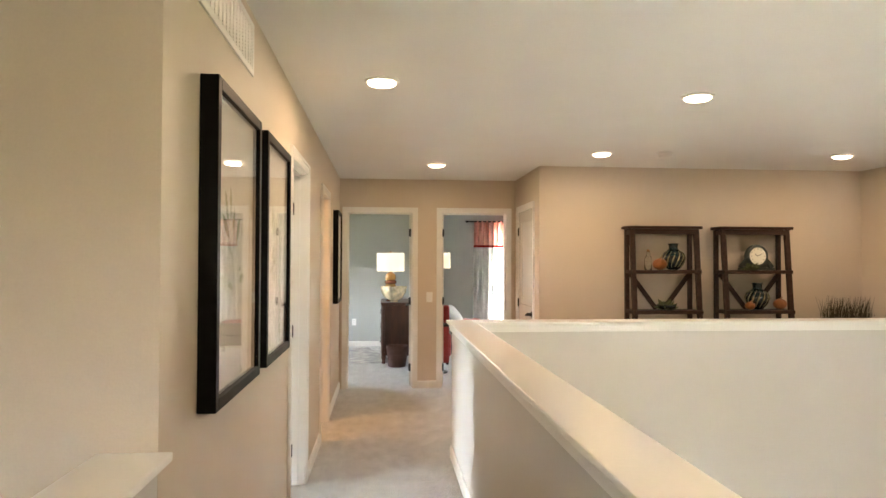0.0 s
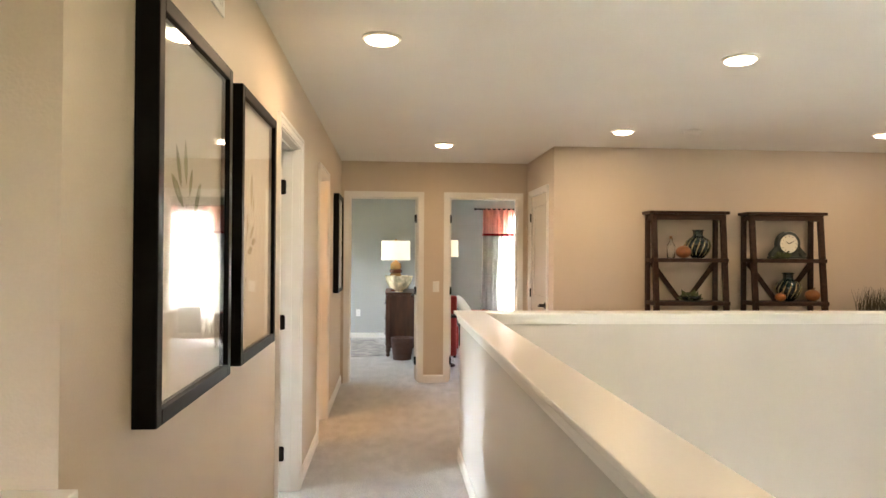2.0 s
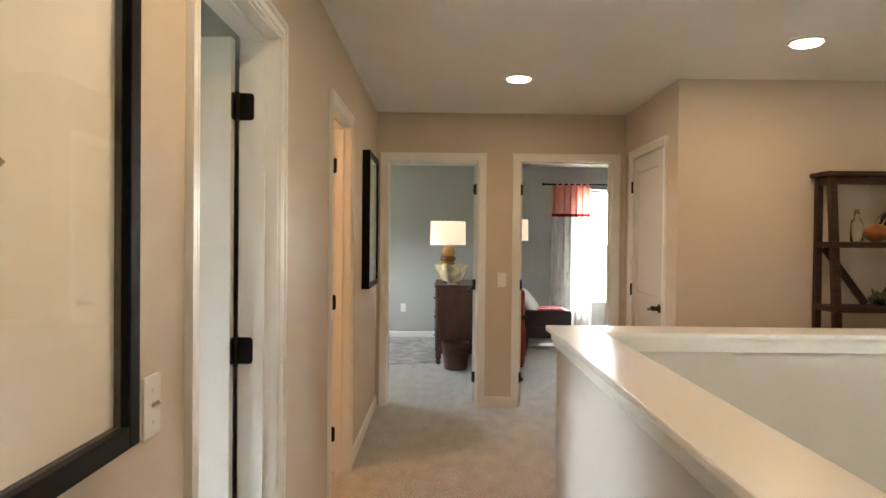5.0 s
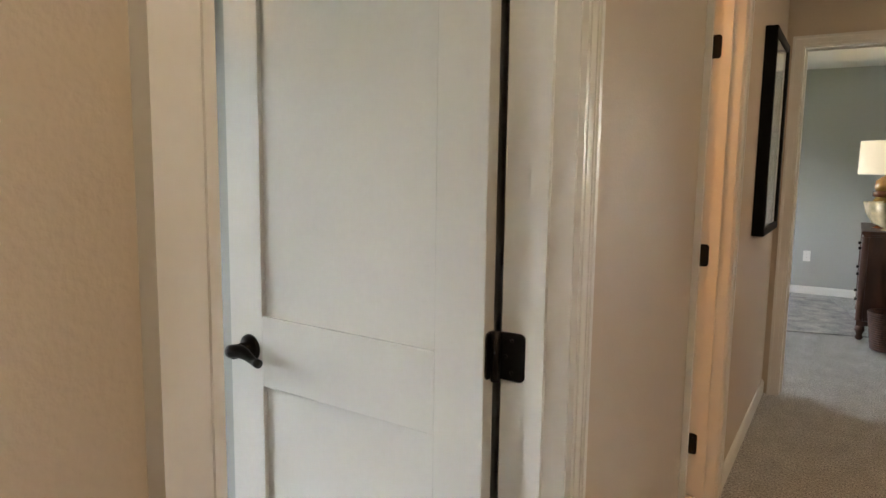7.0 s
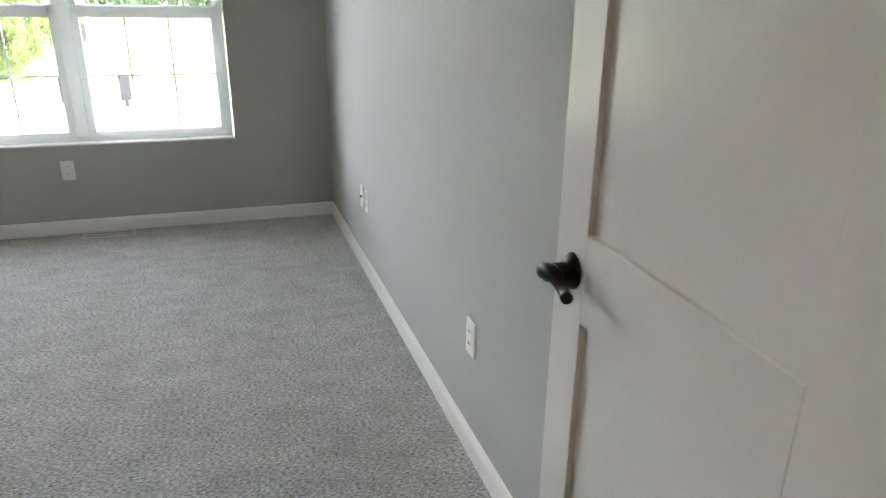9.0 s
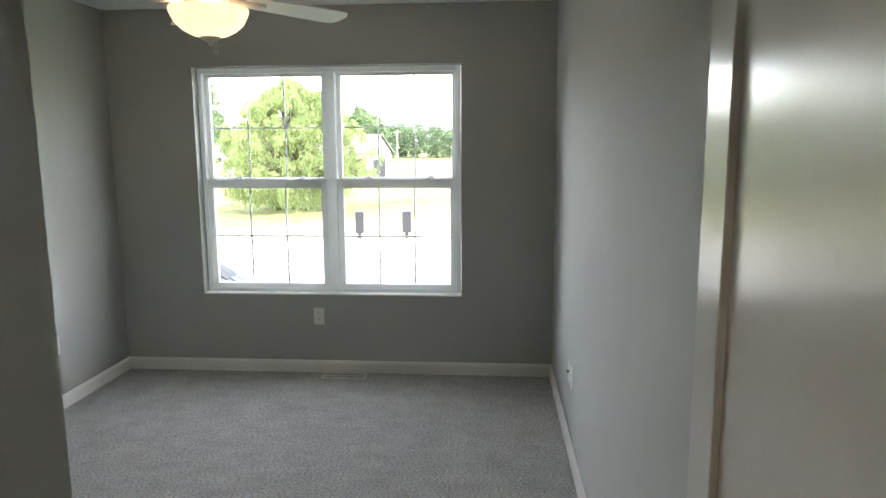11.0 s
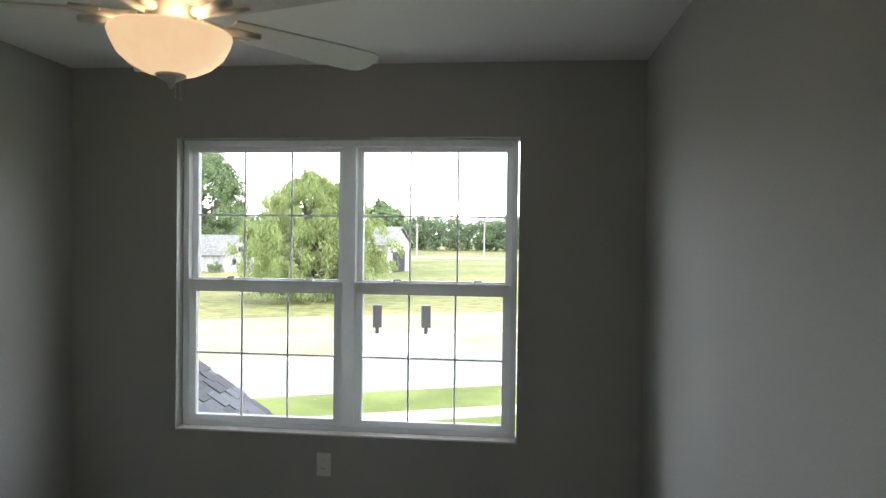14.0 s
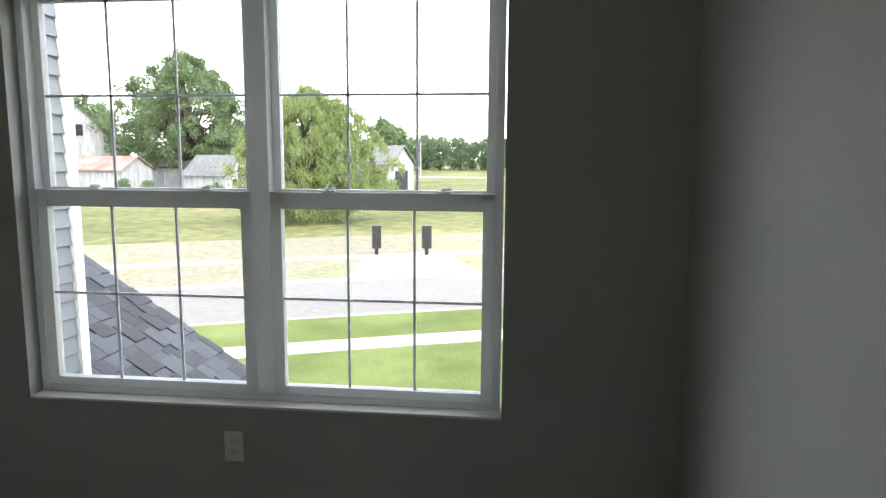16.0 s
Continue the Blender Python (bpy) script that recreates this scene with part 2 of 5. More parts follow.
hw = halfwall("wall_half_right", (1.032, -2.0, -2.7), (1.148, 7.180, 1.008), "beige half wall beside the open stairwell")
cap((0.990, -2.0), (1.190, 7.225), 1.03, hw)
hw2 = halfwall("wall_half_far", (1.148, 7.05, -2.7), (XE, 7.180, 1.008), "beige half wall at the loft's edge")
cap((1.192, 7.010), (XE, 7.225), 1.03, hw2)
hw3 = halfwall("wall_half_left", (-T + 0.008, -2.0, -2.7), (0.0, 3.720, 1.008), "beige half wall beside the stairs")
cap((-0.135, -2.0), (0.035, 3.720), 1.03, hw3)

WARM = (1.0, 0.69, 0.42)
# The last two lamps are unseen additions that brighten the hall's near end.
for x, y in ((0.500, 5.703), (1.032, 8.726), (2.432, 7.886), (2.330, 5.850), (4.612, 7.779), (0.500, 2.4), (2.330, 2.6)):
    lamp("downlight_lamp", "AREA", (x, y, H - 0.032), CAN, WARM, 0.14, (x, y, 0))
lamp("bath_lamp", "POINT", (-1.2, 7.6, 2.1), BATH, (1.0, 0.50, 0.20), 0.1)
for a in (40, 160, 280):
    lamp("fan_lamp", "POINT", (-2.69 + 0.122 * math.cos(radians(a)), 5.145 + 0.122 * math.sin(radians(a)), 2.138), FAN, (1.0, 0.66, 0.38), 0.015)
MEADOW_SHEET = material("meadow_sheet", (0.105, 0.130, 0.042), 0.95, grain=0.4, scale=1.2, stain=0.25, stain_scale=0.06, second=(0.17, 0.155, 0.075), spec=0.1)
structure("ground", boxes(((-2500, -2500, -3.2), (2500, 2500, -3.0))), MEADOW_SHEET, "green and straw meadow reaching the horizon", "ground")

# ---- shaping helpers ----
def lathe(profile, n=32, bm=None, centre=(0, 0, 0), wave=None):
    """Turned shape from (radius, height) pairs; wave(angle, radius, height) gives a radius factor."""
    bm = bm or bmesh.new()
    rings = []
    for r, z in profile:
        ring = []
        for i in range(n):
            a = 2 * math.pi * i / n
            k = wave(a, r, z) if wave else 1
            ring.append(bm.verts.new((centre[0] + r * k * math.cos(a), centre[1] + r * k * math.sin(a), centre[2] + z)))
        rings.append(ring)
    for p, q in zip(rings, rings[1:]):
        for i in range(n):
            bm.faces.new((p[i], p[(i + 1) % n], q[(i + 1) % n], q[i]))
    for ring in (rings[0], rings[-1]):
        bm.faces.new(ring)
    return bm


def tube(points, radii, n=12, bm=None):
    """A round bar through the points, with a radius at each."""
    bm = bm or bmesh.new()
    pts = [Vector(p) for p in points]
    if not hasattr(radii, "__len__"):
        radii = [radii] * len(pts)
    rings = []
    for i, p in enumerate(pts):
        d = (pts[min(i + 1, len(pts) - 1)] - pts[max(i - 1, 0)]).normalized()
        u = d.cross(Vector((0, 0, 1)) if abs(d.z) < 0.9 else Vector((1, 0, 0))).normalized()
        w = d.cross(u)
        rings.append([bm.verts.new(p + radii[i] * (math.cos(2 * math.pi * k / n) * u + math.sin(2 * math.pi * k / n) * w)) for k in range(n)])
    for p, q in zip(rings, rings[1:]):
        for k in range(n):
            bm.faces.new((p[k], p[(k + 1) % n], q[(k + 1) % n], q[k]))
    bm.faces.new(rings[0])
    bm.faces.new(rings[-1])
    return bm


def plate(w, h, r, depth, n=5):
    """A flat plate in the XZ plane with rounded corners, its front towards -Y."""
    bm = bmesh.new()
    ring = []
    for cx, cz, a0 in ((w / 2 - r, h / 2 - r, 0), (-w / 2 + r, h / 2 - r, 90), (-w / 2 + r, -h / 2 + r, 180), (w / 2 - r, -h / 2 + r, 270)):
        for i in range(n + 1):
            a = radians(a0 + 90 * i / n)
            ring.append((cx + r * math.cos(a), cz + r * math.sin(a)))
    k = 0.0015
    back = [bm.verts.new((x, 0, z)) for x, z in ring]
    mid = [bm.verts.new((x, -depth + k, z)) for x, z in ring]
    front = [bm.verts.new((x * (1 - 2 * k / w), -depth, z * (1 - 2 * k / h))) for x, z in ring]
    for p, q in ((back, mid), (mid, front)):
        for i in range(len(p)):
            bm.faces.new((p[i], p[(i + 1) % len(p)], q[(i + 1) % len(p)], q[i]))
    bm.faces.new(front)
    bm.faces.new(back)
    return bm


def bar(bm, a, b, w, d):
    """A square bar from a to b, w across and d deep."""
    a, b = Vector(a), Vector(b)
    t = (b - a).normalized()
    u = t.cross(Vector((0, 1, 0)) if abs(t.y) < 0.9 else Vector((1, 0, 0))).normalized()
    v = t.cross(u)
    vs = [bm.verts.new(p + sx * w / 2 * u + sy * d / 2 * v) for p in (a, b) for sx, sy in ((-1, -1), (1, -1), (1, 1), (-1, 1))]
    for f in ((0, 1, 2, 3), (4, 7, 6, 5), (0, 4, 5, 1), (1, 5, 6, 2), (2, 6, 7, 3), (3, 7, 4, 0)):
        bm.faces.new([vs[i] for i in f])
    return bm


def moved(bm, m):
    bmesh.ops.transform(bm, matrix=m, verts=list(bm.verts))
    return bm


# ---- trim ----
def base_run(a, b, side):
    """Baseboard from a to b (x, y) against a wall; side: which way it stands out, as a unit vector."""
    a, b, s = Vector((*a, 0)), Vector((*b, 0)), Vector((*side, 0))
    prof = ((0.0, 0.0), (0.014, 0.0), (0.014, 0.066), (0.011, 0.074), (0.006, 0.084), (0.0, 0.086))
    bm = bmesh.new()
    p = [[bm.verts.new(e + s * d + Vector((0, 0, z))) for d, z in prof] for e in (a, b)]
    for i in range(len(prof)):
        j = (i + 1) % len(prof)
        bm.faces.new((p[0][i], p[0][j], p[1][j], p[1][i]))
    bm.faces.new(p[0])
    bm.faces.new(p[1])
    return structure("baseboard", bm, TRIM, "white painted wooden baseboard along a wall", "baseboard")


CW = 0.058   # casing width
CR = 0.006   # reveal


def casing(axis, face, out, a0, a1, top):
    """Moulded casing round a doorway, on the wall's face, standing out by the sign of out."""
    bm = bmesh.new()

    def bx(p0, p1, z0, z1, d0, d1):
        lo, hi = sorted((face + out * d0, face + out * d1))
        if axis == "x":
            box(bm, (lo, p0, z0), (hi, p1, z1))
        else:
            box(bm, (p0, lo, z0), (p1, hi, z1))

    i0, i1, it = a0 - CR, a1 + CR, top + CR
    for w0, w1, d in ((0.0, 0.010, 0.011), (0.010, 0.016, 0.008), (0.016, 0.040, 0.012), (0.040, 0.044, 0.015), (0.044, CW, 0.019)):
        bx(i0 - w1, i0 - w0, 0, it + w0, 0, d)
        bx(i1 + w0, i1 + w1, 0, it + w0, 0, d)
        bx(i0 - w1, i1 + w1, it + w0, it + w1, 0, d)
    return structure("casing", bm, TRIM, "white moulded wooden door casing", "door casing")


def jamb(axis, lo, hi, a0, a1, top, stop_at):
    """Jamb boards with a stop strip inside a doorway."""
    bm = bmesh.new()

    def bx(p0, p1, z0, z1, c0, c1):
        if axis == "x":
            box(bm, (c0, p0, z0), (c1, p1, z1))
        else:
            box(bm, (p0, c0, z0), (p1, c1, z1))

    bx(a0 - 0.019, a0, 0, top + 0.019, lo - 0.001, hi + 0.001)
    bx(a1, a1 + 0.019, 0, top + 0.019, lo - 0.001, hi + 0.001)
    bx(a0, a1, top, top + 0.019, lo - 0.001, hi + 0.001)
    s0, s1 = sorted((stop_at, stop_at + (0.034 if stop_at + 0.034 <= hi else -0.034)))
    bx(a0, a0 + 0.011, 0, top, s0, s1)
    bx(a1 - 0.011, a1, 0, top, s0, s1)
    bx(a0 + 0.011, a1 - 0.011, top - 0.011, top, s0, s1)
    return structure("door_jamb", bm, TRIM, "white painted wooden door jamb with stop", "door jamb")


def lever_handle(parent, x, z, y_face, out, way):
    """Rose, neck and curved lever on a door's face; out: face's side, way: the lever's direction."""
    rose = part("handle", moved(lathe([(0.033, 0), (0.033, 0.004), (0.027, 0.010), (0.017, 0.014), (0.016, 0.050), (0.014, 0.054)], 28), pose(x, y_face, z) @ pose(0, 0, 0, 90 * (1 if out < 0 else -1))),
                BLACK, parent, "oil-rubbed bronze lever handle", smooth=True)
    pts, rad = [], []
    for i in range(12):
        t = i / 11
        pts.append((x + way * (-0.012 + 0.098 * t), y_face + out * (0.050 - 0.006 * math.sin(t * 3.1)), z + 0.006 * math.sin(t * 5.2) - 0.006 * t))
        rad.append(0.0150 - 0.0045 * t + 0.002 * math.sin(t * 6.3))
    part("lever", tube(pts, rad, 12), BLACK, rose, smooth=True)
    return rose


def door_leaf(name, w, m, label, barrel=(-0.010, 0.020), hinge_zs=(0.224, 1.01, 1.82)):
    """Two-panel door. Local x runs from the hinge pin to the latch edge, the face towards -y is the room's hall side."""
    d = thing(name, m, label, "door", kind="structure")
    h, t, st = 2.03, 0.035, 0.112
    bm = bmesh.new()
    z0 = 0.012
    for lo, hi in (((0.003, 0, z0), (st, t, z0 + h)), ((w - st, 0, z0), (w, t, z0 + h)), ((st, 0, z0), (w - st, t, 0.235)),
                   ((st, 0, 0.838), (w - st, t, 1.002)), ((st, 0, z0 + h - 0.118), (w - st, t, z0 + h))):
        box(bm, lo, hi)
    part("door_frame", bevelled(bm, 0.0015, 1), DOOR, d)
    for a, b in ((0.235, 0.838), (1.002, z0 + h - 0.118)):
        bm = boxes(((st - 0.002, 0.011, a - 0.002), (w - st + 0.002, t - 0.011, b + 0.002)))
        part("panel", bm, DOOR, d)
    for k in (-1, 1):
        lever_handle(d, w - 0.07, 0.922, 0 if k < 0 else t, k, -1)
    bm = boxes(((w - 0.001, 0.006, 0.882), (w + 0.0015, t - 0.006, 0.962)))
    part("latch_plate", bm, BLACK, d, "dark bronze latch plate")
    for z in hinge_zs:
        hg = part("hinge", tube([(*barrel, z - 0.046), (*barrel, z + 0.046)], 0.0085, 12), BLACK, d, "oil-rubbed bronze butt hinge", smooth=True)
        part("hinge_leaf", moved(plate(0.036, 0.089, 0.012, 0.0025), Matrix.Translation((0.003, t / 2 + 0.004, z)) @ pose(0, 0, 0, 0, 0, -90)), BLACK, hg)
    return d


def jamb_hinges(where, rz, zs=(0.224, 1.01, 1.82), wide=0.040):
    """The leaves let into the jamb."""
    for z in zs:
        h = thing("jamb_hinge", pose(where[0], where[1], z, 0, 0, rz), "oil-rubbed bronze hinge leaf screwed to a white jamb", "hinge", "door hinges")
        part("plate", plate(wide, 0.089, 0.012, 0.0025), BLACK, h)
        for dz in (-0.03, 0, 0.03):
            part("screw", moved(lathe([(0.004, 0), (0.003, 0.001)], 8), pose(0.006 * (1 if dz else -1), -0.0025, dz, 90)), BLACK, h)


# bedroom doorway
jamb("x", -T, 0, B0, B1, DOOR_H, -T + 0.04)
casing("x", 0, 1, B0, B1, DOOR_H)
jamb_hinges((-T + 0.004, B1), 0, wide=0.064)
structure("casing", boxes(((-T - 0.016, B1 + CR, 0), (-T, YR - 0.001, DOOR_H + CR)), ((-T - 0.016, B0 - CR - CW, DOOR_H + CR), (-T, YR - 0.001, DOOR_H + CR + CW)), ((-T - 0.016, B0 - CR - CW, 0), (-T, B0 - CR, DOOR_H + CR)), bevel=0.003), TRIM, "white wooden door casing inside a bedroom", "door casing")
door_leaf("door_1", 0.704, Matrix.Translation((-T - 0.026, B1 + 0.002, 0)) @ pose(0, 0, 0, 0, 0, DOOR_SWING) @ Matrix.Diagonal((-1, 1, 1, 1)) @ Matrix.Translation((0.0, -0.035, 0)),
          "white two-panel bedroom door standing open")
# bathroom doorway
jamb("x", -T, 0, C0, C1, DOOR_H, -T + 0.04)
casing("x", 0, 1, C0, C1, DOOR_H)
jamb_hinges((-T + 0.016, C1), 0)
door_leaf("door_2", 0.675, Matrix.Translation((-T - 0.008, C1 - 0.002, 0)) @ pose(0, 0, 0, 0, 0, -12) @ Matrix.Diagonal((-1, 1, 1, 1)) @ Matrix.Translation((0.001, -0.041, 0)),
          "white two-panel bathroom door standing wide open")
# far doorways
jamb("y", YF, YF + T, D0, D1, DOOR_H, YF + 0.075)
casing("y", YF, -1, D0, D1, DOOR_H)
casing("y", YF + T, 1, D0, D1, DOOR_H)
jamb_hinges((D1, YF + T - 0.016), 270)
door_leaf("door_3", 0.75, Matrix.Translation((D1 + 0.002, YF + T + 0.008, 0)) @ pose(0, 0, 0, 0, 0, 86) @ Matrix.Translation((0.001, 0, 0)), "white two-panel door standing open into a bedroom")
jamb("y", YF, YF + T, E0, E1, DOOR_H, YF + 0.075)
casing("y", YF, -1, E0, E1, DOOR_H)
casing("y", YF + T, 1, E0, E1, DOOR_H)
jamb_hinges((E0, YF + T - 0.016), 90)
door_leaf("door_4", 0.725, Matrix.Translation((E0 - 0.002, YF + T + 0.008, 0)) @ pose(0, 0, 0, 0, 0, 97) @ Matrix.Diagonal((1, -1, 1, 1)) @ Matrix.Translation((0.001, 0, 0)), "white two-panel door standing open into a sitting room")
# closet
jamb("x", XK, XK + T, K0, K1, DOOR_H, XK + 0.04)
casing("x", XK, -1, K0, K1, DOOR_H)
door_leaf("door_5", 0.754, Matrix.Translation((XK + 0.002, K1 - 0.003, 0)) @ pose(0, 0, 0, 0, 0, -90) @ Matrix.Translation((0, 0, 0)) @ Matrix.Diagonal((1, -1, 1, 1)) @ Matrix.Translation((0, -0.035, 0)), "white two-panel closet door, shut", (-0.001, 0.041))

base_run((0, 3.70), (0, B0 - CR - CW), (1, 0))
base_run((0, B1 + CR + CW), (0, C0 - CR - CW), (1, 0))
base_run((0, C1 + CR + CW), (0, YF), (1, 0))
base_run((D1 + CR + CW, YF), (E0 - CR - CW, YF), (0, -1))
base_run((XK, YS), (XK, K0 - CR - CW), (-1, 0))
base_run((XK, K1 + CR + CW), (XK, YF), (-1, 0))
base_run((XK, YS), (XE, YS), (0, -1))
base_run((1.032, -2.0), (1.032, 7.18), (-1, 0))
base_run((1.032, 7.18), (XE, 7.18), (0, 1))
base_run((XW, YL), (XW, YR), (1, 0))
base_run((XW, YR), (-T, YR), (0, -1))
base_run((XW, YL), (-0.762, YL), (0, 1))
base_run((-0.762, YL), (-0.762, 5.705), (-1, 0))
base_run((-0.762, 5.705), (-T - 0.02, 5.705), (0, 1))
base_run((-2.6, 13.93), (5.0, 13.93), (0, -1))
base_run((1.0, YF + T), (1.0, 13.93), (-1, 0))
base_run((1.07, YF + T), (1.07, 13.93), (1, 0))


# ---- plates, grilles, ceiling fixtures ----
def outlet(m, label="white duplex outlet on a painted wall"):
    o = thing("outlet", m, label, "outlet", "wall outlets")
    part("cover_plate", plate(0.072, 0.117, 0.004, 0.006), PLASTIC, o)
    for z in (-0.021, 0.021):
        s = part("socket", moved(plate(0.034, 0.029, 0.011, 0.002), Matrix.Translation((0, -0.006, z))), PLASTIC, o)
        # Raised black strips replace the shade in the socket's narrow holes.
        for x, hh in ((-0.006, 0.009), (0.006, 0.007)):
            part("slot", boxes(((x - 0.001, -0.0088, z - hh / 2 + 0.002), (x + 0.001, -0.0078, z + hh / 2 + 0.002))), BLACK, s)
    return o


def switch(m, label="white toggle light switch on a beige wall", decora=False):
    o = thing("light_switch", m, label, "light switch", "light switches")
    part("cover_plate", plate(0.072, 0.117, 0.004, 0.006), PLASTIC, o)
    if decora:
        part("rocker", moved(plate(0.034, 0.066, 0.002, 0.004), Matrix.Translation((0, -0.006, 0))), PLASTIC, o)
    else:
        part("toggle", bar(bmesh.new(), (0, -0.004, 0), (0, -0.021, 0.010), 0.009, 0.007), PLASTIC, o)
        for z in (-0.03, 0.03):
            part("screw", moved(lathe([(0.003, 0), (0.0025, 0.001)], 8), pose(0, -0.006, z, 90)), PLASTIC, o)
    return o


switch(pose(0, 5.655, 1.066, 0, 0, 90))
switch(pose(1.048, YF, 1.06, 0, 0, 0), "white rocker light switch between two doorways", True)
outlet(pose(XW, 5.137, 0.398, 0, 0, 90))
outlet(pose(-3.498, YL, 0.393, 0, 0, 180))
outlet(pose(-1.526, YR, 0.403))
outlet(pose(-3.09, YR, 0.405))
o = thing("cable_plate", pose(-3.20, YR, 0.405), "white blank cable wall plate", "wall plate")
part("cover_plate", plate(0.072, 0.117, 0.004, 0.006), PLASTIC, o)
part("connector", moved(lathe([(0.006, 0), (0.0055, 0.008), (0.002, 0.009)], 12), pose(0, -0.006, 0, 90)), BLACK, o)
outlet(pose(0.0, 13.93, 0.42))

# Dark colour of the flat sheets that stand for shade behind vent slats.
VENTSHADE = material("vent_shade", (0.02, 0.02, 0.02), 0.8)
v = thing("floor_register", pose(-4.185, 5.32, 0.002), "white steel floor register set in carpet", "floor vent")
part("frame", boxes(((-0.055, -0.15, 0), (-0.043, 0.15, 0.006)), ((0.043, -0.15, 0), (0.055, 0.15, 0.006)), ((-0.043, -0.15, 0), (0.043, -0.138, 0.006)), ((-0.043, 0.138, 0), (0.043, 0.15, 0.006))), PLASTIC, v)
part("duct", boxes(((-0.043, -0.138, 0.0), (0.043, 0.138, 0.001))), VENTSHADE, v)
for i in range(22):
    y = -0.132 + i * 0.01257
    part("slat", boxes(((-0.043, y - 0.002, 0.001), (0.043, y + 0.002, 0.0055))), PLASTIC, v)
part("slat", boxes(((-0.003, -0.138, 0.001), (0.003, 0.138, 0.006))), PLASTIC, v)

g = thing("return_grille", pose(0, 4.37, 2.290, 0, 0, 90), "white stamped steel return air grille high on a wall", "air vent")
part("frame", boxes(((-0.40, -0.008, -0.102), (0.40, 0, -0.078)), ((-0.40, -0.008, 0.078), (0.40, 0, 0.102)), ((-0.40, -0.008, -0.078), (-0.376, 0, 0.078)), ((0.376, -0.008, -0.078), (0.40, 0, 0.078)), bevel=0.002), PLASTIC, g)
part("duct", boxes(((-0.376, -0.001, -0.078), (0.376, 0, 0.078))), VENTSHADE, g)
for i in range(12):
    z = -0.072 + i * 0.0131
    part("louver", moved(boxes(((-0.376, -0.006, -0.0052), (0.376, -0.0045, 0.0052))), pose(0, 0, z, 25)), PLASTIC, g)
for i in range(15):
    x = -0.35 + i * 0.05
    part("divider", boxes(((x - 0.006, -0.008, -0.078), (x + 0.006, -0.002, 0.078))), PLASTIC, g)

LENS = material("lit_lens", (1, 0.9, 0.75), 0.5, emission=(1.0, 0.78, 0.52), strength=LENS_GLOW)
# Fixtures; the last two go with the lamps added out of view.
for x, y in ((0.500, 5.703), (1.032, 8.726), (2.432, 7.886), (2.330, 5.850), (4.612, 7.779), (0.500, 2.4), (2.330, 2.6)):
    d = thing("downlight", pose(x, y, H), "white round recessed ceiling light, switched on; two of seven are added unseen", "ceiling light", "recessed downlights")
    part("trim_ring", lathe([(0.094, 0), (0.094, -0.006), (0.088, -0.010), (0.078, -0.012), (0.072, -0.008)], 40), TRIM, d, smooth=True)
    part("lens", lathe([(0.078, -0.008), (0.077, -0.014), (0.068, -0.022), (0.045, -0.028), (0.01, -0.030)], 40), LENS, d, "glowing warm white lens", smooth=True)
s = thing("smoke_detector", pose(2.985, 7.82, H), "round white plastic smoke detector on a ceiling", "smoke detector")
part("base", lathe([(0.068, 0), (0.068, -0.010), (0.062, -0.013)], 32), PLASTIC, s, smooth=True)
part("cover", lathe([(0.060, -0.012), (0.060, -0.030), (0.045, -0.040), (0.01, -0.042)], 32), PLASTIC, s, smooth=True)

# ---- pictures ----
PAPER = material("print_paper", (0.72, 0.71, 0.66), 0.7, grain=0.02, scale=200)
LEAF_A = material("pale_green_ink", (0.30, 0.33, 0.21), 0.8, stain=0.5, stain_scale=25)
LEAF_B = material("brown_green_ink", (0.33, 0.29, 0.20), 0.8, stain=0.5, stain_scale=25)
GLASS = material("picture_glass", (1, 1, 1), 0.02, transmission=1.0)
GLASS.node_tree.nodes["Principled BSDF"].inputs["IOR"].default_value = 1.45


def flat_leaf(bm, x, z, angle, length, width):
    a = radians(angle)
    pts = []
    for i in range(9):
        t = i / 8
        pts.append((t * length, width / 2 * math.sin(math.pi * t) ** 0.8))
    ring = pts + [(u, -v) for u, v in reversed(pts[1:-1])]
    bm.faces.new([bm.verts.new((x + u * math.sin(a) + v * math.cos(a), -0.0006, z + u * math.cos(a) - v * math.sin(a))) for u, v in ring])


def picture(y0, y1, ink, sprigs, label):
    zc, w, h = 1.520, y1 - y0, 0.95
    p = thing("framed_print", pose(0, (y0 + y1) / 2, zc, 0, 0, 90), label, "framed picture", "botanical prints")
    f, d = 0.036, 0.054
    for lo, hi in (((-w / 2, -d, -h / 2), (-w / 2 + f, -0.001, h / 2)), ((w / 2 - f, -d, -h / 2), (w / 2, -0.001, h / 2)),
                   ((-w / 2 + f, -d, -h / 2), (w / 2 - f, -0.001, -h / 2 + f)), ((-w / 2 + f, -d, h / 2 - f), (w / 2 - f, -0.001, h / 2))):
        part("frame_bar", boxes((lo, hi), bevel=0.003), BLACKWOOD, p)
    sheet = part("paper", boxes(((-w / 2 + f, -0.026, -h / 2 + f), (w / 2 - f, -0.020, h / 2 - f))), PAPER, p)
    bm = bmesh.new()
    for x, z, a, length, width in sprigs:
        flat_leaf(bm, x, z, a, length, width)
    bmesh.ops.translate(bm, vec=(0, -0.0262, 0), verts=list(bm.verts))
    part("botanical_drawing", bm, ink, sheet, "faint watercolour sprig with slender leaves")
    gl = part("glazing", boxes(((-w / 2 + f, -0.046, -h / 2 + f), (w / 2 - f, -0.044, h / 2 - f))), GLASS, p)
    gl.visible_shadow = False
    return p


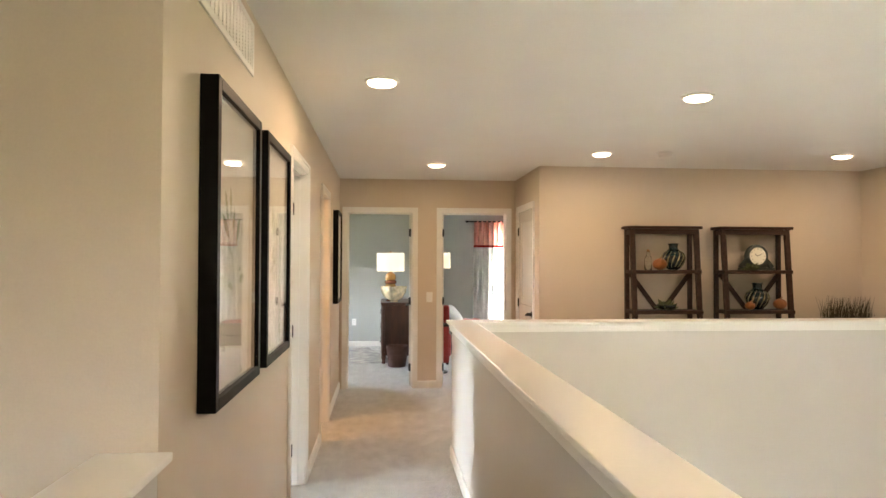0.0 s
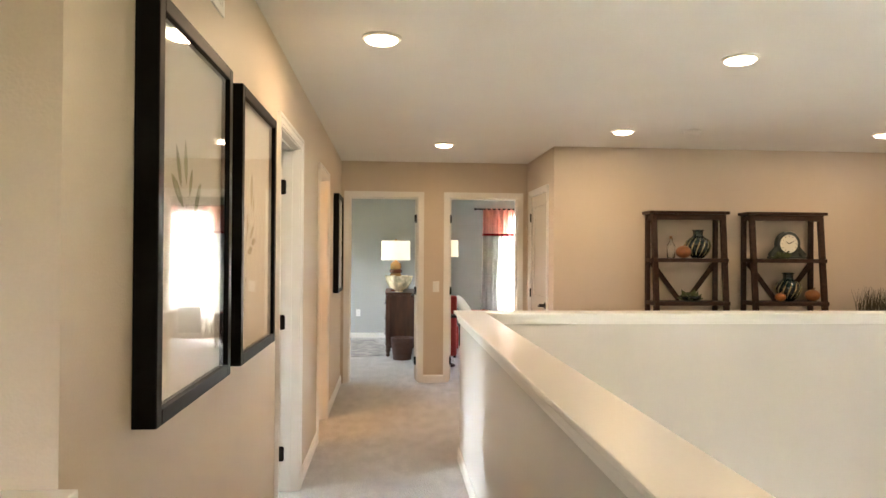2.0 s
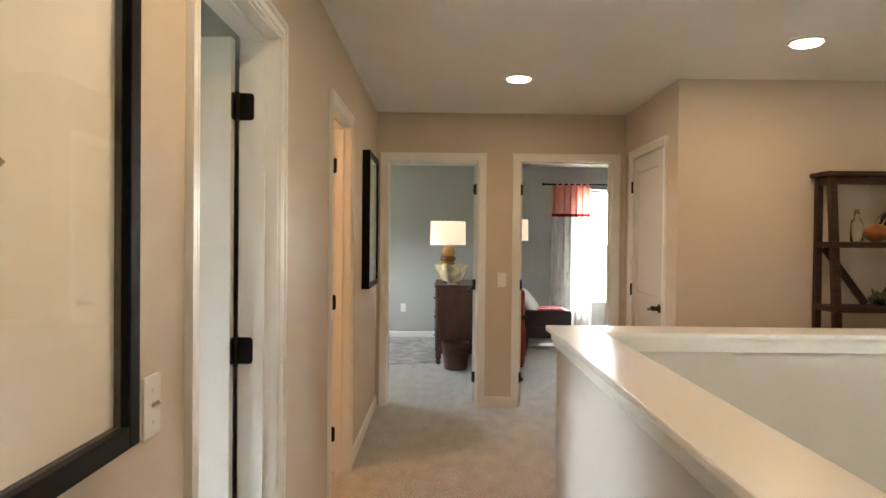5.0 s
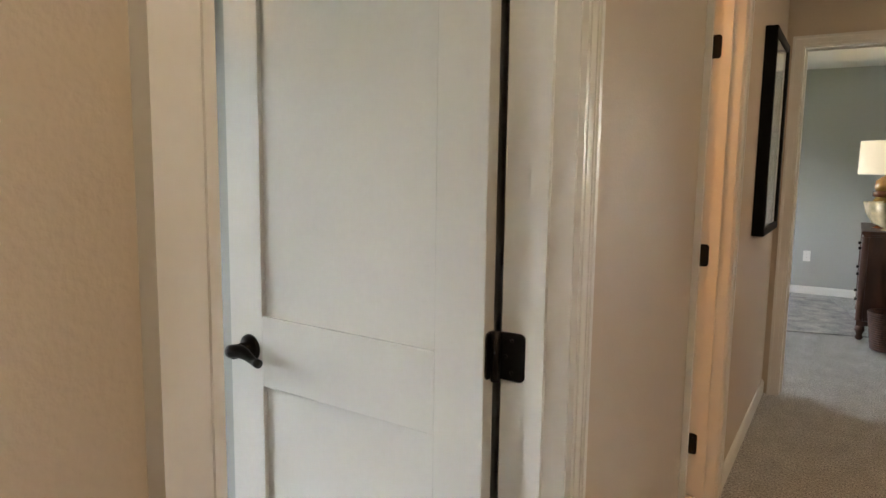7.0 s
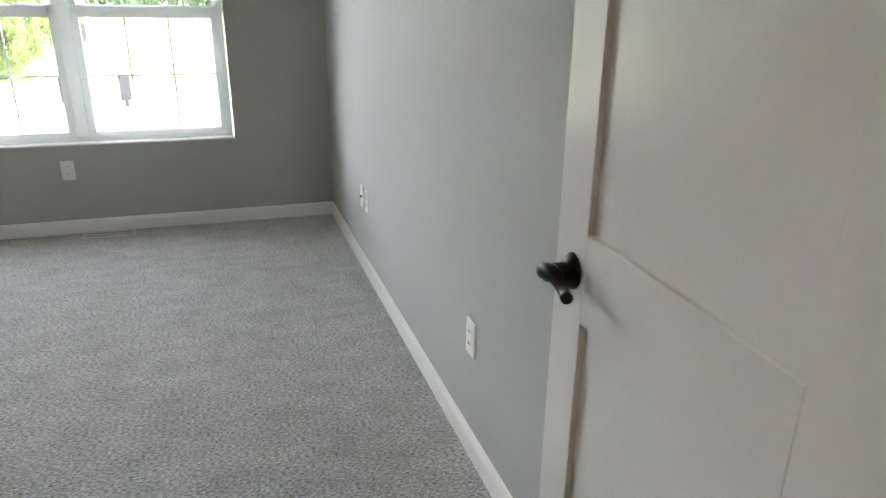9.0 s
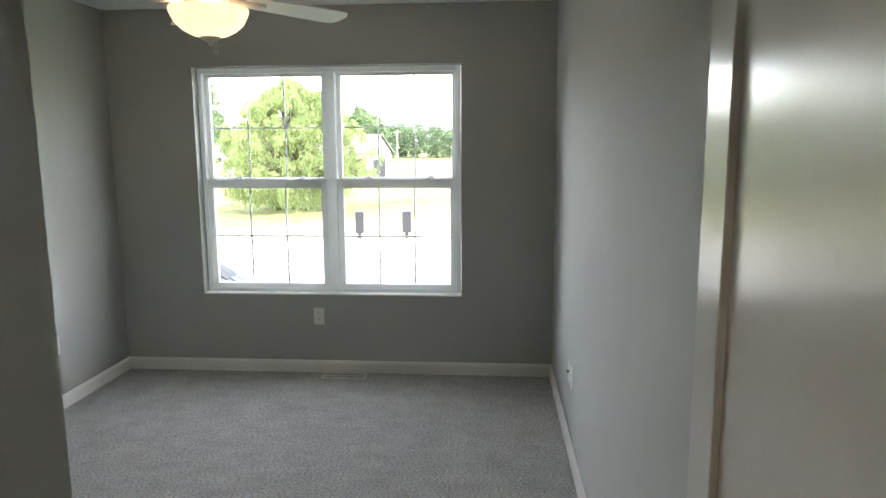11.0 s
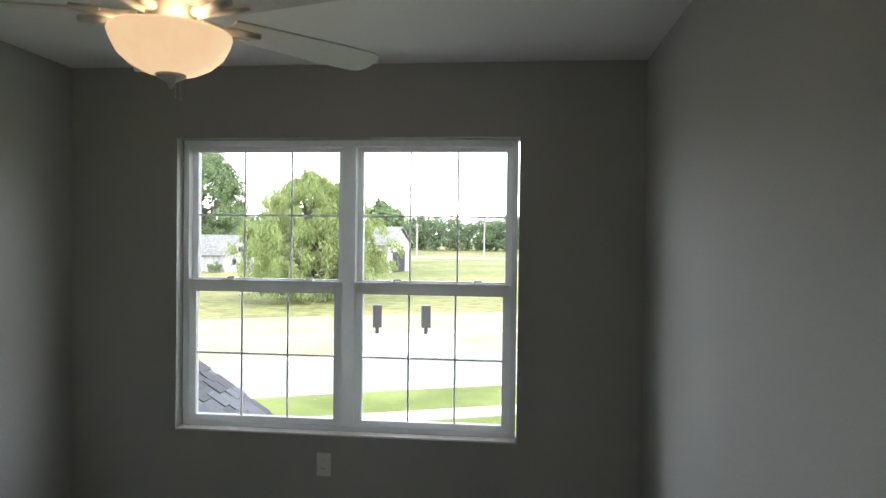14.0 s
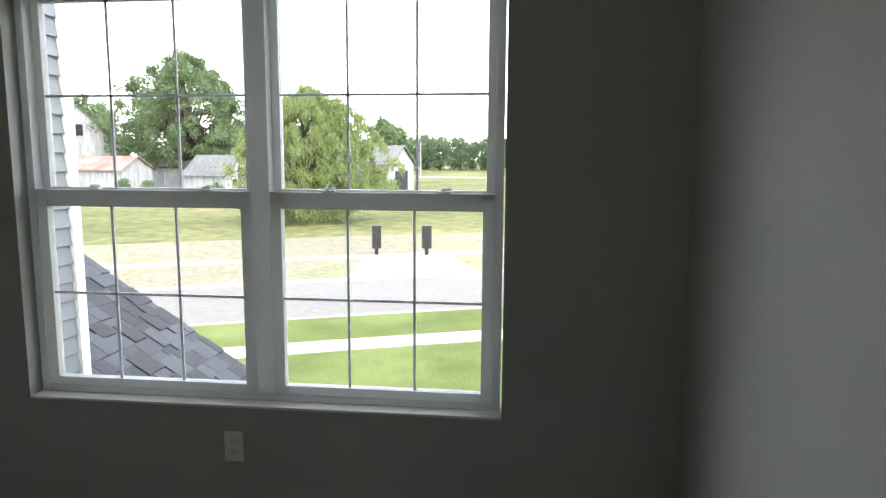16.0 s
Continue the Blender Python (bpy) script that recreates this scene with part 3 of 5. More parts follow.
SPRIG_A = [(0.023, -0.19, -19, 0.24, 0.006), (-0.072, 0.02, -53, 0.125, 0.034), (-0.092, 0.065, -22, 0.115, 0.030), (-0.052, 0.076, -5, 0.118, 0.030), (-0.027, 0.048, 18, 0.082, 0.026),
           (0.018, 0.005, 33, 0.112, 0.034), (-0.111, 0.055, -30, 0.032, 0.010), (0.073, -0.117, 76, 0.076, 0.034), (-0.017, -0.138, -79, 0.074, 0.024), (-0.021, -0.04, -62, 0.106, 0.008), (0.060, -0.080, 78, 0.048, 0.010)]
SPRIG_B = [(-0.203, -0.135, 34, 0.25, 0.006), (-0.062, 0.071, 4, 0.138, 0.042), (-0.030, 0.055, 18, 0.078, 0.022), (-0.168, -0.01, -13, 0.088, 0.022), (-0.126, -0.028, 1, 0.080, 0.022), (-0.076, -0.042, 52, 0.084, 0.024),
           (-0.056, -0.059, 82, 0.084, 0.028), (-0.115, -0.093, 80, 0.080, 0.030), (-0.148, -0.207, 18, 0.026, 0.022), (-0.204, -0.05, -11, 0.062, 0.014)]
picture(4.032, 4.696, LEAF_A, SPRIG_A, "black framed botanical print with green leaves")
picture(4.838, 5.496, LEAF_B, SPRIG_B, "black framed botanical print with brownish leaves")
picture(8.95, 9.572, LEAF_A, SPRIG_B, "black framed print beside a far doorway")

# ---- bedroom window ----
def twin_window():
    w = thing("window_1", pose(XW, 0, 0), "white vinyl twin double-hung window with grilles", "window", kind="structure")
    y0, y1, z0, z1 = 4.345, 6.109, 0.556, 2.066
    xo, xi = -0.150, -0.060
    f = 0.030
    for lo, hi in (((xo, y0, z0), (xi, y0 + f, z1)), ((xo, y1 - f, z0), (xi, y1, z1)), ((xo, y0 + f, z0), (xi, y1 - f, z0 + 0.026)),
                   ((xo, y0 + f, z1 - 0.034), (xi, y1 - f, z1)), ((xo, 5.205, z0 + 0.026), (xi, 5.276, z1 - 0.034))):
        part("window_frame", boxes((lo, hi), bevel=0.003), VINYL, w)
    part("window_sill", boxes(((-0.060, y0, 0.545), (0.004, y1, 0.556)), bevel=0.003), TRIM, w, "white painted sill board")
    for s0, s1 in ((y0 + f, 5.205), (5.276, y1 - f)):
        for upper in (True, False):
            x0, x1 = (-0.140, -0.105) if upper else (-0.100, -0.064)
            za, zb = (1.300, z1 - 0.034) if upper else (z0 + 0.026, 1.332)
            st = 0.030 if upper else 0.040
            sash = part("sash", boxes(((x0, s0, za), (x1, s0 + st, zb)), ((x0, s1 - st, za), (x1, s1, zb)),
                                      ((x0, s0 + st, za), (x1, s1 - st, za + (0.040 if upper else 0.032))), ((x0, s0 + st, zb - (0.022 if upper else 0.062)), (x1, s1 - st, zb)), bevel=0.002), VINYL, w)
            ga, gb, gz0, gz1 = s0 + st, s1 - st, za + (0.040 if upper else 0.032), zb - (0.022 if upper else 0.062)
            xm = (x0 + x1) / 2
            pane = part("pane", boxes(((xm - 0.002, ga, gz0), (xm + 0.002, gb, gz1))), WINGLASS, sash)
            pane.visible_shadow = False
            for k in (1, 2):
                y = ga + (gb - ga) * k / 3
                part("muntin", boxes(((xm + 0.003, y - 0.005, gz0), (xm + 0.011, y + 0.005, gz1)), bevel=0.002), MUNTIN, sash)
            z = (gz0 + gz1) / 2
            part("muntin", boxes(((xm + 0.0025, ga, z - 0.005), (xm + 0.0105, gb, z + 0.005)), bevel=0.002), MUNTIN, sash)
            if not upper:
                for k in (0.26, 0.78):
                    y = s0 + (s1 - s0) * k
                    lk = part("sash_lock", boxes(((-0.098, y - 0.028, 1.332), (-0.072, y + 0.028, 1.338)), bevel=0.004), VINYL, sash, "white cam lock")
                    part("lock_arm", tube([(-0.085, y - 0.008, 1.338), (-0.085, y, 1.345), (-0.084, y + 0.026, 1.346)], [0.009, 0.007, 0.004], 10), VINYL, lk, smooth=True)


WINGLASS = material("window_glass", (1, 1, 1), 0.0, transmission=1.0, spec=0.5)
WINGLASS.node_tree.nodes["Principled BSDF"].inputs["IOR"].default_value = 1.1
MUNTIN = translucent(material("grille_bar", (0.74, 0.76, 0.77), 0.4, grain=0.02), 0.28)
twin_window()

# ---- ceiling fan ----
FANWHITE = material("fan_white_enamel", (0.62, 0.61, 0.57), 0.4, grain=0.02)
BLADE = material("fan_blade_white", (0.66, 0.66, 0.63), 0.45, grain=0.03, scale=20, stretch=(1, 8, 1))
BOWL = material("alabaster_glass", (0.95, 0.88, 0.75), 0.35, emission=(1.0, 0.66, 0.36), strength=BOWL_GLOW, stain=0.15, stain_scale=9)
fan = thing("ceiling_fan", pose(-2.69, 5.145, 2.44), "white five-blade ceiling fan with a lit alabaster bowl", "ceiling fan")
part("canopy", lathe([(0.066, 0), (0.068, -0.015), (0.062, -0.045), (0.046, -0.066), (0.030, -0.072), (0.028, -0.076)], 36), FANWHITE, fan, smooth=True)
part("downrod", tube([(0, 0, -0.07), (0, 0, -0.155)], 0.013, 16), FANWHITE, fan, smooth=True)
part("coupling", lathe([(0.016, -0.125), (0.022, -0.132), (0.024, -0.153)], 20), FANWHITE, fan, smooth=True)
part("motor_housing", lathe([(0.03, -0.150), (0.10, -0.152), (0.145, -0.158), (0.162, -0.168), (0.167, -0.182), (0.167, -0.212), (0.160, -0.226), (0.12, -0.230)], 48), FANWHITE, fan, smooth=True)
part("flywheel", lathe([(0.115, -0.228), (0.12, -0.232), (0.118, -0.248), (0.075, -0.252)], 40), FANWHITE, fan, smooth=True)
part("switch_housing", lathe([(0.062, -0.25), (0.066, -0.256), (0.066, -0.295), (0.085, -0.312), (0.088, -0.322)], 36), FANWHITE, fan, smooth=True)
part("light_bowl", lathe([(0.150, -0.322), (0.160, -0.324), (0.162, -0.330), (0.156, -0.350), (0.138, -0.385), (0.108, -0.412), (0.072, -0.431), (0.03, -0.440), (0.01, -0.442)], 48), BOWL, fan, "glowing alabaster glass bowl", smooth=True)
part("finial", lathe([(0.042, -0.436), (0.038, -0.444), (0.020, -0.454), (0.008, -0.462), (0.009, -0.468), (0.002, -0.476)], 24), FANWHITE, fan, smooth=True)
for x in (-0.012, 0.014):
    part("pull_chain", tube([(x, 0.02, -0.452), (x * 1.1, 0.022, -0.49), (x * 1.1, 0.022, -0.505)], [0.0012, 0.0012, 0.003], 6), FANWHITE, fan)


def blade_mesh():
    bm = bmesh.new()
    pts = [(0.17, 0.050), (0.30, 0.058), (0.57, 0.070), (0.655, 0.070), (0.685, 0.062), (0.705, 0.030)]
    ring = pts + [(x, -y) for x, y in reversed(pts)]
    for z in (0.003, -0.003):
        bm.faces.new([bm.verts.new((x, y, z)) for x, y in ring])
    bm.verts.ensure_lookup_table()
    n = len(ring)
    for i in range(n):
        bm.faces.new((bm.verts[i], bm.verts[(i + 1) % n], bm.verts[n + (i + 1) % n], bm.verts[n + i]))
    return moved(bm, pose(0, 0, 0, -13))


for k in range(5):
    m = pose(0, 0, -0.272, 0, 0, FAN_TURN + 72 * k)
    b = part("blade", blade_mesh(), BLADE, fan, "white fan blade")
    b.matrix_basis = m
    bm = tube([(0.09, 0, -0.006), (0.14, 0.01, -0.012), (0.19, 0.03, -0.009), (0.25, 0.035, -0.004)], [0.014, 0.013, 0.013, 0.010], 8)
    tube([(0.09, 0, -0.006), (0.14, -0.01, -0.014), (0.19, -0.03, -0.016), (0.25, -0.035, -0.015)], [0.014, 0.013, 0.013, 0.010], 8, bm)
    part("blade_iron", bm, FANWHITE, b, "cast scrolled blade bracket", smooth=True)


# ---- loft: ladder shelves and what stands on them ----
DARKWOOD = material("dark_stained_wood", (0.042, 0.020, 0.012), 0.6, grain=0.5, scale=18, bump=0.4, stain=0.3, stain_scale=5, stretch=(1, 1, 6), spec=0.3)
# Teal, orange and greenery are darkened: the shelves' shade is in their colours.
TEAL = material("shaded_teal_ceramic", (0.010, 0.024, 0.028), 0.15, grain=0.3, scale=12, coat=0.5)
CREAM_STRIPE = material("cream_glaze", (0.35, 0.30, 0.17), 0.2, grain=0.3, scale=30, coat=0.4)
ORANGE = material("shaded_orange_gourd", (0.30, 0.11, 0.03), 0.4, grain=0.25, scale=14, bump=0.2)
GREENERY = material("shaded_succulent_leaf", (0.065, 0.085, 0.028), 0.5, grain=0.3, scale=20)
CLEAR = material("clear_bottle_glass", (0.92, 0.97, 0.95), 0.03, transmission=1.0)
CORK = material("cork", (0.36, 0.20, 0.10), 0.8, grain=0.4, scale=90)
CLOCKCASE = material("clock_case_teal", (0.030, 0.040, 0.036), 0.5, grain=0.4, scale=25)
FACE = material("clock_face", (0.78, 0.76, 0.68), 0.5, grain=0.02)
GRASSDRY = material("dark_grass_blade", (0.045, 0.035, 0.02), 0.8, vary=0.2, grain=0.3)
SHELF_ZS = (0.28, 0.62, 1.005, 1.40)


def ladder_shelf(x0, x1, label):
    s = thing("ladder_shelf", pose(0, 0, 0), label, "shelf unit", "ladder shelves")
    zt, yb, yf = 1.835, 8.70, 8.53

    def front(z):
        return yf - 0.15 * (1 - z / zt)

    for x in (x0 + 0.05, x1 - 0.05):
        part("front_leg", bevelled(bar(bmesh.new(), (x, front(0), 0), (x, front(zt) + 0.01, zt - 0.03), 0.048, 0.040), 0.003, 1), DARKWOOD, s)
        part("back_leg", bevelled(bar(bmesh.new(), (x, yb - 0.02, 0), (x, yb - 0.02, zt - 0.03), 0.042, 0.036), 0.003, 1), DARKWOOD, s)
        part("side_rail", boxes(((x - 0.012, front(1.78) - 0.005, 1.755), (x + 0.012, yb - 0.03, 1.80)), bevel=0.002), DARKWOOD, s)
    part("top_board", boxes(((x0, yf - 0.035, zt - 0.028), (x1, yb, zt)), bevel=0.004), DARKWOOD, s)
    part("apron", boxes(((x0 + 0.07, front(1.78) - 0.012, 1.755), (x1 - 0.07, front(1.78) + 0.010, zt - 0.03)), bevel=0.002), DARKWOOD, s)
    for z in SHELF_ZS:
        part("shelf_board", boxes(((x0 + 0.026, front(z) - 0.030, z - 0.036), (x1 - 0.026, yb - 0.045, z)), bevel=0.003), DARKWOOD, s)
    xm = (x0 + x1) / 2
    for k in (-1, 1):
        part("diagonal_brace", bevelled(bar(bmesh.new(), (xm + k * ((x1 - x0) / 2 - 0.07), yb - 0.055, 1.362), (xm + k * 0.04, yb - 0.055, 1.008), 0.045, 0.02), 0.002, 1), DARKWOOD, s)
    return s


ladder_shelf(2.905, 3.662, "dark wooden ladder shelf with a vase, pumpkin and bottle")
ladder_shelf(3.842, 4.608, "dark wooden ladder shelf with a clock and a striped vase")


def striped_vase(x, y, z, k, label):
    v = thing("vase", pose(x, y, z), label, "vase", "striped vases")
    prof = [(0.045, 0), (0.06, 0.008), (0.10, 0.05), (0.118, 0.095), (0.10, 0.14), (0.058, 0.165), (0.044, 0.178), (0.046, 0.21), (0.056, 0.218), (0.050, 0.222), (0.038, 0.18)]
    part("body", lathe([(r * k * 0.88, h * k * 1.06) for r, h in prof], 40), TEAL, v, "dark teal glazed body", smooth=True)
    for i in range(14):
        a = 2 * math.pi * i / 14
        pts = []
        for j in range(8):
            t = j / 7
            zz = 0.02 + 0.135 * t
            r = 0.0 + np.interp(zz, [p[1] for p in prof[:6]], [p[0] for p in prof[:6]])
            pts.append((r * k * 0.88 * math.cos(a + 0.5 * t), r * k * 0.88 * math.sin(a + 0.5 * t), zz * k * 1.06))
        part("stripe", tube(pts, [0.002, 0.004, 0.0055, 0.0065, 0.0065, 0.0055, 0.004, 0.002], 6), CREAM_STRIPE, v, smooth=True)


def pumpkin(x, y, z, r, label, name="pumpkin"):
    p = thing(name, pose(x, y, z), label, "decorative gourd", "orange gourds")
    prof = [(r * 0.25, 0.01 * r)] + [(r * math.sin(a), r * 0.82 * (1 - math.cos(a))) for a in [0.5, 0.8, 1.1, 1.4, 1.7, 2.0, 2.3, 2.6, 2.85]] + [(r * 0.08, r * 1.56)]
    part("body", lathe(prof, 48, wave=lambda a, rr, zz: 1 + 0.035 * abs(math.sin(4.5 * a))), ORANGE, p, smooth=True)
    part("stem", tube([(0, 0, 1.52 * r), (0.01, 0, 1.75 * r), (0.025, 0, 1.85 * r)], [0.009, 0.007, 0.006], 8), CORK, p, smooth=True)


def tuft(name, where, n, length, width, label, category, spread=0.7, mat=GREENERY, bowl=None):
    p = thing(name, Matrix.Translation(where), label, category)
    rnd = random.Random(len(label) + int(where[0] * 100))
    bm = bmesh.new()
    for i in range(n):
        a, e = rnd.uniform(0, 6.283), rnd.uniform(0.15, spread)
        L = length * rnd.uniform(0.6, 1.05)
        d = Vector((math.cos(a) * math.sin(e * 1.5), math.sin(a) * math.sin(e * 1.5), math.cos(e * 1.5)))
        b = Vector((math.cos(a), math.sin(a), 0)) * rnd.uniform(0, width * 4)
        tube([b, b + d * L * 0.5, b + d * L * 0.85 + Vector((0, 0, 0.0)), b + d * L], [width * 0.6, width, width * 0.7, width * 0.1], 5, bm)
    part("leaves", bm, mat, p, smooth=True)
    if bowl:
        part("bowl", lathe([(bowl * 0.5, 0), (bowl * 0.8, 0.012), (bowl, 0.04), (bowl * 0.96, 0.045), (bowl * 0.7, 0.02)], 28), TEAL, p, smooth=True)


b = thing("bottle", pose(3.128, 8.56, 1.402), "clear glass bottle with a cork stopper", "bottle")
gl = part("body", lathe([(0.030, 0), (0.036, 0.004), (0.037, 0.10), (0.032, 0.125), (0.016, 0.145), (0.014, 0.175), (0.018, 0.178), (0.017, 0.184)], 28), CLEAR, b, smooth=True)
part("cork", lathe([(0.012, 0.178), (0.014, 0.200), (0.010, 0.203)], 14), CORK, b, smooth=True)
pumpkin(3.248, 8.56, 1.401, 0.070, "small orange pumpkin on a shelf")
striped_vase(3.395, 8.58, 1.402, 1.12, "dark teal vase with cream stripes beside a pumpkin")
tuft("succulent_bowl", (3.300, 8.53, 1.012), 60, 0.105, 0.011, "green succulent arrangement in a dark bowl", "plant", 0.95, bowl=0.10)
c = thing("mantel_clock", pose(4.262, 8.58, 1.402), "round white-faced mantel clock in a dark teal case", "clock")
part("case", moved(lathe([(0.112, -0.028), (0.116, -0.02), (0.116, 0.02), (0.112, 0.028)], 48), pose(0, 0, 0.140, 90)), CLOCKCASE, c, smooth=True)
bm = boxes(((-0.18, -0.035, 0), (0.18, 0.03, 0.022)), ((-0.10, -0.026, 0.022), (0.10, 0.026, 0.06)), bevel=0.003)
part("plinth", bm, CLOCKCASE, c)
for k in (-1, 1):
    part("scroll", bevelled(bar(bmesh.new(), (k * 0.165, 0, 0.022), (k * 0.085, 0, 0.11), 0.05, 0.045), 0.008, 2), CLOCKCASE, c)
f = part("face", moved(lathe([(0.084, 0), (0.086, 0.003), (0.080, 0.004)], 48), pose(0, -0.029, 0.140, 90)), FACE, c, "white clock face")
for a, L, w in ((60, 0.052, 0.005), (-58, 0.036, 0.006)):
    part("clock_hand", boxes(((-w / 2, -0.0362, 0), (w / 2, -0.0345, L))), BLACK, f).matrix_basis = pose(0, 0, 0.140, 0, a)
for i in range(12):
    part("hour_mark", boxes(((-0.002, -0.0348, 0.064), (0.002, -0.0335, 0.076))), BLACK, f).matrix_basis = pose(0, 0, 0.140, 0, 30 * i)
tuft("succulent", (4.171, 8.52, 1.402), 40, 0.085, 0.010, "small green succulent in front of a clock", "plant", 0.95)
striped_vase(4.266, 8.57, 1.008, 1.12, "dark teal vase with cream stripes between gourds")
pumpkin(4.150, 8.50, 1.007, 0.048, "small orange gourd beside a vase", "gourd")
pumpkin(4.488, 8.54, 1.007, 0.066, "round glossy orange gourd on a lower shelf", "gourd")

pl = thing("grass_planter", pose(5.15, 8.50, 0), "tall planter box with dark ornamental grass", "planter")
part("planter_box", boxes(((-0.24, -0.11, 0.0), (0.24, 0.11, 0.80)), bevel=0.008), DARKWOOD, pl)
bm = bmesh.new()
rnd = random.Random(4)
for i in range(260):
    x, y = rnd.uniform(-0.22, 0.22), rnd.uniform(-0.09, 0.09)
    L, dx, dy = rnd.uniform(0.18, 0.36), rnd.uniform(-0.07, 0.07), rnd.uniform(-0.06, 0.03)
    tube([(x, y, 0.79), (x + dx * 0.4, y + dy * 0.4, 0.79 + L * 0.6), (x + dx, y + dy, 0.79 + L)], [0.003, 0.0025, 0.0006], 3, bm)
part("grass", bm, GRASSDRY, pl)

# ---- far left room ----
CHERRY = material("reddish_brown_wood", (0.085, 0.030, 0.016), 0.4, grain=0.4, scale=14, bump=0.2, stain=0.3, stain_scale=4, stretch=(1, 1, 0.2), coat=0.2)
SHADE = material("linen_shade", (0.85, 0.78, 0.62), 0.8, grain=0.08, scale=300, emission=(1.0, 0.80, 0.55), strength=SHADE_GLOW)
GOLD = material("amber_glazed_ceramic", (0.40, 0.21, 0.06), 0.2, grain=0.4, scale=10, coat=0.5)
RUST = material("brown_glaze", (0.17, 0.05, 0.02), 0.25, grain=0.3, scale=15, coat=0.4)
SHELL = material("cream_amber_glass", (0.85, 0.70, 0.45), 0.2, grain=0.35, scale=14, coat=0.4, stain=0.3, stain_scale=12)
WICKER = material("brown_wicker", (0.085, 0.032, 0.017), 0.6, grain=0.5, scale=60, bump=0.5)
RUGM = material("grey_patterned_rug", (0.62, 0.60, 0.57), 0.95, grain=0.3, scale=70, bump=2, second=(0.34, 0.34, 0.35), stain_scale=6, spec=0.1)
RED = material("red_upholstery", (0.36, 0.025, 0.018), 0.7, grain=0.15, scale=160, bump=0.3, sheen=0.3)
CHARCOAL = material("charcoal_upholstery", (0.055, 0.05, 0.055), 0.8, grain=0.2, scale=160, bump=0.3, sheen=0.3)
LINEN = translucent(material("pale_grey_curtain", (0.86, 0.85, 0.82), 0.85, grain=0.06, scale=240, bump=0.2), 0.5)
CORAL = translucent(material("coral_curtain", (0.90, 0.50, 0.42), 0.85, grain=0.08, scale=240, bump=0.2), 0.5)
REDBAND = material("red_ribbon", (0.42, 0.03, 0.02), 0.8, grain=0.08, scale=240)


def table_lamp(where, label, warm):
    l = thing("table_lamp", Matrix.Translation(where), label, "table lamp", "table lamps")
    part("base", lathe([(0.07, 0), (0.075, 0.006), (0.06, 0.02)], 28), RUST, l, smooth=True)
    part("gourd_body", lathe([(0.04, 0.018), (0.085, 0.06), (0.108, 0.13), (0.10, 0.20), (0.075, 0.245), (0.07, 0.26)], 36), GOLD, l, smooth=True)
    part("band", lathe([(0.073, 0.258), (0.088, 0.265), (0.09, 0.30), (0.075, 0.312)], 36), RUST, l, "brown glazed band", smooth=True)
    part("neck", lathe([(0.072, 0.31), (0.082, 0.34), (0.074, 0.395), (0.035, 0.425), (0.015, 0.435), (0.012, 0.50)], 36), GOLD, l, smooth=True)
    part("shade", lathe([(0.205, 0.445), (0.207, 0.448), (0.205, 0.715), (0.203, 0.718), (0.200, 0.712), (0.202, 0.45)], 48), SHADE, l, "lit cream linen drum shade", smooth=True)
    part("finial", lathe([(0.006, 0.50), (0.005, 0.722), (0.012, 0.732), (0.010, 0.745), (0.002, 0.75)], 12), GOLD, l, smooth=True)
    lamp("bulb", "POINT", (where[0], where[1], where[2] + 0.57), warm, (1.0, 0.72, 0.42), 0.03)


d = thing("dresser", pose(0.72, 12.35, 0), "reddish-brown wooden dresser with turned feet", "dresser")
part("body", boxes(((-0.22, -0.52, 0.14), (0.27, 0.52, 0.84)), bevel=0.006), CHERRY, d)
part("top", boxes(((-0.25, -0.56, 0.855), (0.275, 0.56, 0.885)), bevel=0.008, segments=3), CHERRY, d)
part("moulding", boxes(((-0.235, -0.54, 0.84), (0.272, 0.54, 0.856)), bevel=0.004), CHERRY, d)
part("base_rail", boxes(((-0.235, -0.535, 0.12), (0.272, 0.535, 0.16)), bevel=0.004), CHERRY, d)
for x in (-0.205, 0.235):
    for y in (-0.50, 0.50):
        part("foot", lathe([(0.016, 0), (0.030, 0.02), (0.020, 0.045), (0.036, 0.08), (0.032, 0.12)], 20, centre=(x, y, 0)), CHERRY, d, smooth=True)
        part("corner_post", lathe([(0.030, 0.16), (0.024, 0.20), (0.028, 0.5), (0.024, 0.80), (0.030, 0.84)], 16, centre=(x - 0.012 if x < 0 else x, y - 0.012 if y < 0 else y, 0)), CHERRY, d, smooth=True)
for i in range(3):
    dr = part("drawer", boxes(((-0.236, -0.46, 0.19 + i * 0.215), (-0.219, 0.46, 0.385 + i * 0.215)), bevel=0.004), CHERRY, d)
    for y in (-0.25, 0.25):
        part("knob", moved(lathe([(0.008, 0), (0.014, 0.015), (0.010, 0.024)], 14), pose(-0.236, y, 0.29 + i * 0.215, 0, -90)), BLACK, dr, smooth=True)
table_lamp((0.615, 12.22, 0.886), "amber gourd table lamp with a cream drum shade, lit", TABLE)
bwl = thing("scalloped_bowl", pose(0.66, 11.98, 0.886), "cream and amber scalloped glass bowl on a dresser", "bowl")
part("foot", lathe([(0.06, 0), (0.062, 0.008), (0.045, 0.02)], 28), SHELL, bwl, smooth=True)
part("bowl", lathe([(0.05, 0.018), (0.13, 0.06), (0.170, 0.14), (0.185, 0.225), (0.178, 0.228), (0.162, 0.14), (0.12, 0.068), (0.02, 0.03)], 72, wave=lambda a, r, z: 1 + 0.09 * (z / 0.225) * math.sin(9 * a)), SHELL, bwl, smooth=True)
